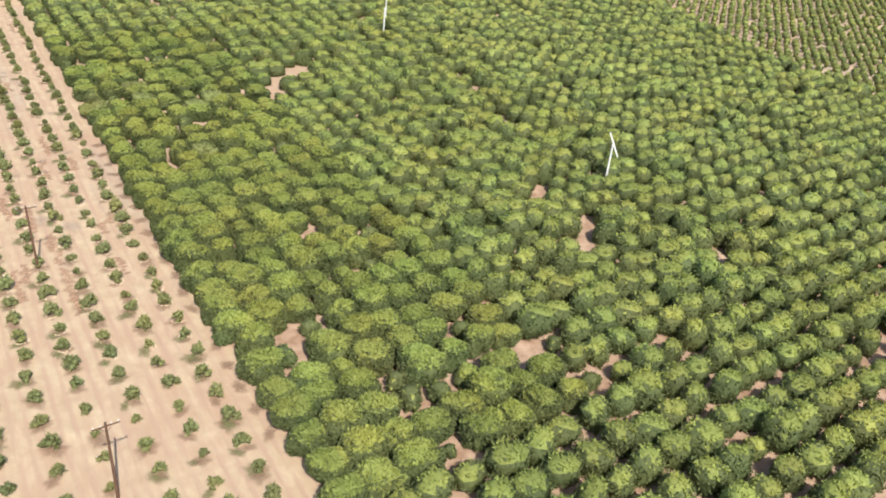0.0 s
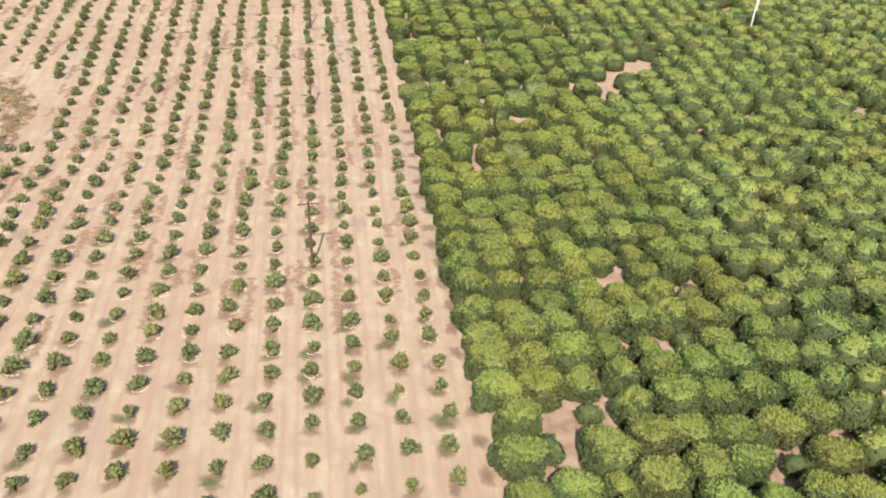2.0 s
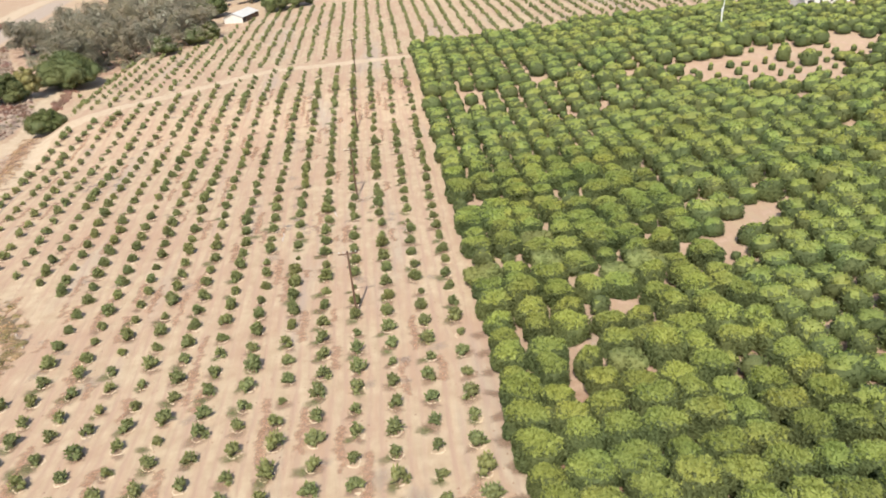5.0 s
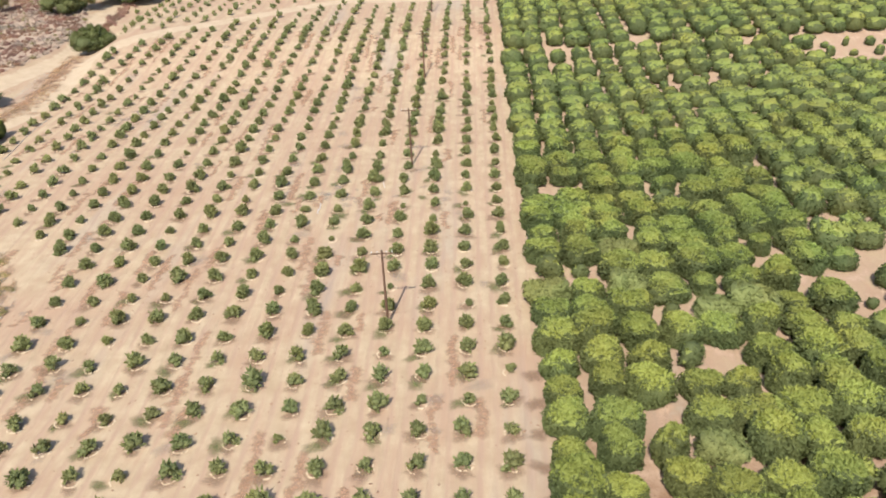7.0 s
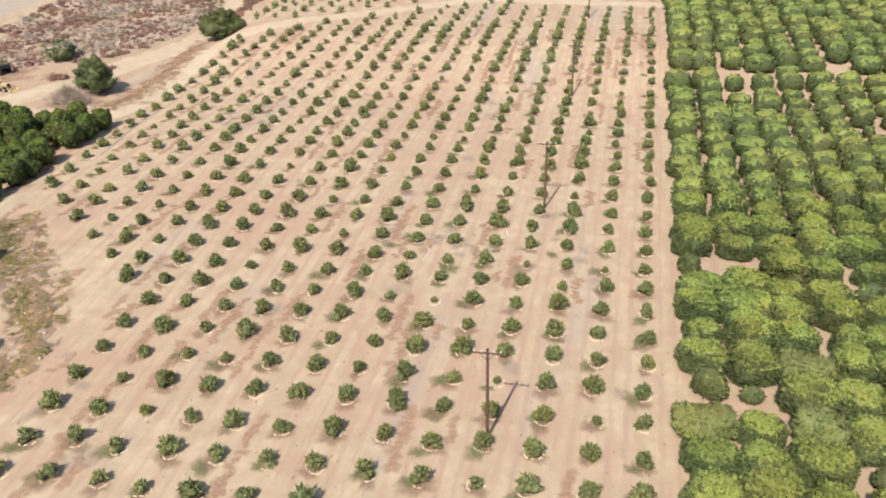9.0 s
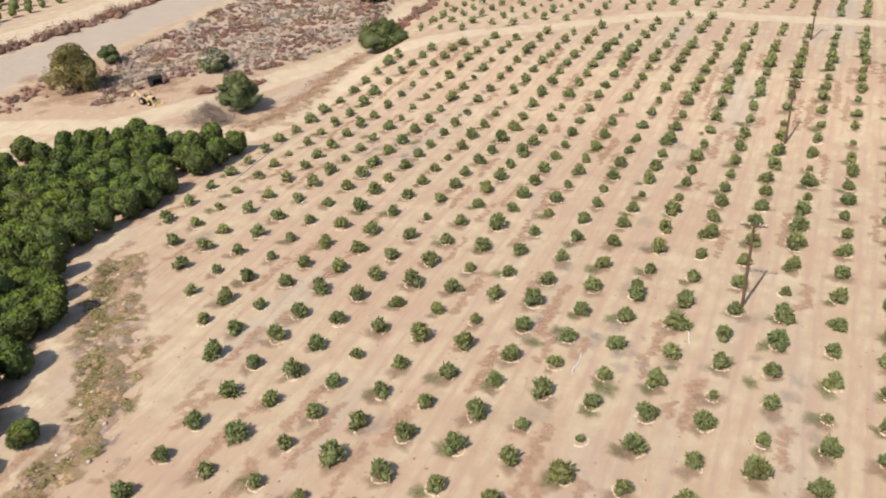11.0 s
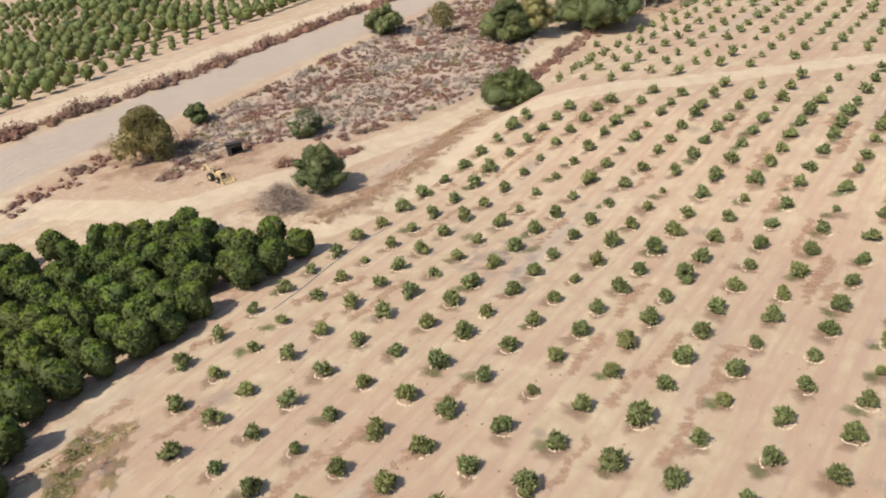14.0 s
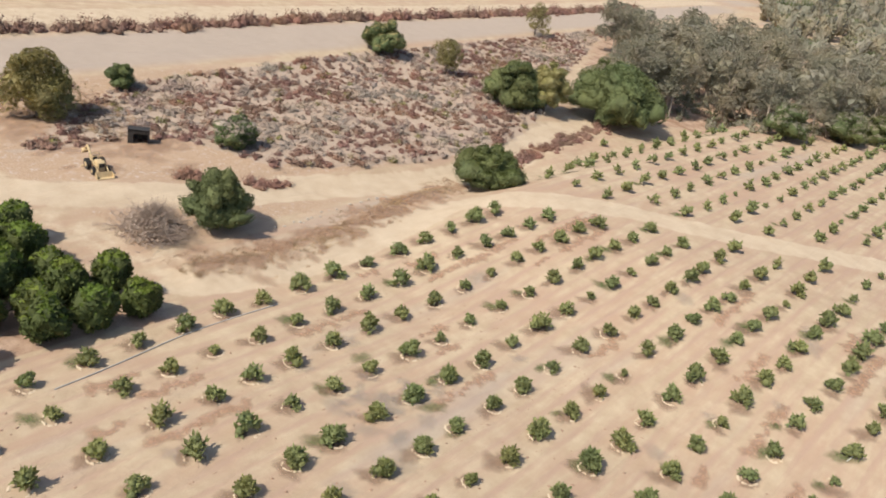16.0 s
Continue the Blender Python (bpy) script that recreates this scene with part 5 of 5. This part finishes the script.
def steel_shed(x, y, turn):
    root = thing("steel_shed", "small blackened steel shed, open at the front", "shed", (x, y, ground_z(x, y)), turn)
    root.scale = (0.8, 0.8, 0.9)
    part("back_wall", box((3.6, 0.08, 2.3), (0, 1.1, 1.2)), DARK, root)
    for s in (-1, 1):
        part("side_wall", box((0.08, 2.3, 2.3), (s * 1.76, 0, 1.2)), DARK, root)
    part("roof", box((3.9, 2.6, 0.1), (0, 0, 2.42), (-4, 0, 0)), DARK, root)
    part("lintel", box((3.44, 0.07, 0.5), (0, -1.12, 2.05)), DARK, root)
    part("front_panel", box((0.9, 0.06, 1.75), (-1.25, -1.12, 0.92)), DARK, root)


steel_shed(-147.5, 98.4, 52)


def sprayer(x, y, turn):
    root = thing("tank_trailer", "small white spray tank trailer on the field's dirt edge", "trailer", (x, y, ground_z(x, y)), turn)
    part("frame", box((3.4, 1.3, 0.14), (0, 0, 0.6)), DARK, root)
    tank = part("tank", box((1.7, 1.3, 1.15), (0.55, 0, 1.26), bevel=0.22), WHITE, root)
    part("lid", rod((0.55, 0, 1.82), (0.55, 0, 1.95), 0.24, 0.22, 12), WHITE, tank)
    part("fan_housing", joined(box((0.9, 1.25, 1.0), (-0.95, 0, 1.15), bevel=0.1), rod((-1.35, 0, 1.15), (-1.6, 0, 1.15), 0.55, 0.6, 16)), WHITE, root)
    part("drawbar", rod((1.6, 0, 0.55), (2.7, 0, 0.45), 0.06), DARK, root)
    for s in (-1, 1):
        wheel_ = part("wheel", rod((0.1, s * 0.82, 0.36), (0.1, s * 0.6, 0.36), 0.36, 0.36, 16), RUBBER, root)
        part("rim", rod((0.1, s * 0.83, 0.36), (0.1, s * 0.6, 0.36), 0.18, 0.18, 10), WHITE, wheel_)


sprayer(-75.9, -47.4, 70)


def barn(name, x, y, turn, long, deep, eaves, ridge, label, walls, sides, doors=1, bays=3):
    root = thing(name, label, "building", (x, y, ground_z(x, y)), turn)
    for s in (-1, 1):
        part("long_wall", box((long, 0.15, eaves), (0, s * deep / 2, eaves / 2), bevel=0), sides, root)
        bm = bmesh.new()
        pts = [(s * long / 2, -deep / 2, 0), (s * long / 2, deep / 2, 0), (s * long / 2, deep / 2, eaves), (s * long / 2, 0, ridge), (s * long / 2, -deep / 2, eaves)]
        face = bm.faces.new([bm.verts.new(p) for p in pts])
        ext = bmesh.ops.extrude_face_region(bm, geom=[face])
        bmesh.ops.translate(bm, vec=(-s * 0.15, 0, 0), verts=[q for q in ext["geom"] if isinstance(q, bmesh.types.BMVert)])
        bmesh.ops.recalc_face_normals(bm, faces=bm.faces[:])
        part("end_wall", bm, walls, root)
        slope = math.hypot(deep / 2, ridge - eaves) + 0.5
        part("roof", box((long + 1.0, slope, 0.1), (0, s * (deep / 4 + 0.12), (eaves + ridge) / 2 + 0.02), (-s * math.degrees(math.atan2(ridge - eaves, deep / 2)), 0, 0), 0.02), ROOF, root)
    for k in range(bays):
        q = -long / 2 + (k + 0.5) * long / bays
        win = part("window", box((1.1, 0.08, 1.1), (q, -deep / 2 - 0.06, eaves * 0.58), bevel=0.01), GLASS, root)
        part("sill", box((1.3, 0.2, 0.08), (q, -deep / 2 - 0.12, eaves * 0.58 - 0.6), bevel=0.01), walls, win)
    for k in range(doors):
        part("door", box((2.6, 0.1, eaves * 0.85), (-long / 2 + 2.6 + 5 * k, -deep / 2 - 0.07, eaves * 0.43)), DARK, root)


# The barn's dark side colour stands for the shade below its eaves.
barn("barn", -75, 314, 74, 20, 10, 2.7, 4.7, "low barn with sides coloured dark for shade and a pale metal roof", WALL, POLE)
barn("farmhouse", 156, 186, 10, 14, 8, 3.2, 5.0, "white farmhouse behind the far trees", WALL, WALL)
barn("farmhouse", 175, 189, -5, 12, 8, 3.0, 4.8, "white farmhouse behind the far trees", WALL, WALL)


# ---- irrigation pieces ----
def pipe_run(name, points, radius, material, label):
    curve = bpy.data.curves.new(name, "CURVE")
    curve.dimensions, curve.bevel_depth, curve.bevel_resolution = "3D", radius, 2
    line = curve.splines.new("NURBS")
    line.points.add(len(points) - 1)
    for p, (x, y) in zip(line.points, points):
        p.co = (x, y, ground_z(x, y) + radius * 0.9, 1)
    line.use_endpoint_u, line.order_u = True, 3
    ob = new(name, curve)
    ob.data.materials.append(material)
    me = bpy.data.meshes.new_from_object(ob.evaluated_get(bpy.context.evaluated_depsgraph_get()))
    bpy.data.objects.remove(ob)
    return tagged(new(name, me), label, "pipe", "irrigation pipes")


WHITE_PIPE = "bent length of white plastic irrigation pipe on soil"
pipe_run("irrigation_pipe", [(-31.6, 40.2), (-31.3, 38.6), (-31.7, 37.0), (-31.4, 36.2)], 0.06, PIPE, WHITE_PIPE)
pipe_run("irrigation_pipe", [(-21.4, 48.4), (-21.2, 47.2), (-20.9, 46.0)], 0.06, PIPE, WHITE_PIPE)
pipe_run("irrigation_pipe", [(-63.6, -26.0), (-63.2, -29.5), (-62.4, -33.0), (-62.2, -36.0)], 0.07, PIPE, WHITE_PIPE)
pipe_run("irrigation_pipe", [(-69.2, -31.6), (-68.0, -34.0), (-66.5, -36.5)], 0.06, PIPE, WHITE_PIPE)
pipe_run("irrigation_pipe", [(-46.2, 121.0), (-45.9, 119.5), (-46.3, 118.0)], 0.06, PIPE, WHITE_PIPE)
pipe_run("flat_hose", [(-100.4, 63.6), (-100.8, 67.7), (-101.5, 72), (-102.3, 77.5), (-102.4, 83), (-102.3, 89.9)], 0.065, CONCRETE, "pale grey irrigation hose lying along the field's edge")
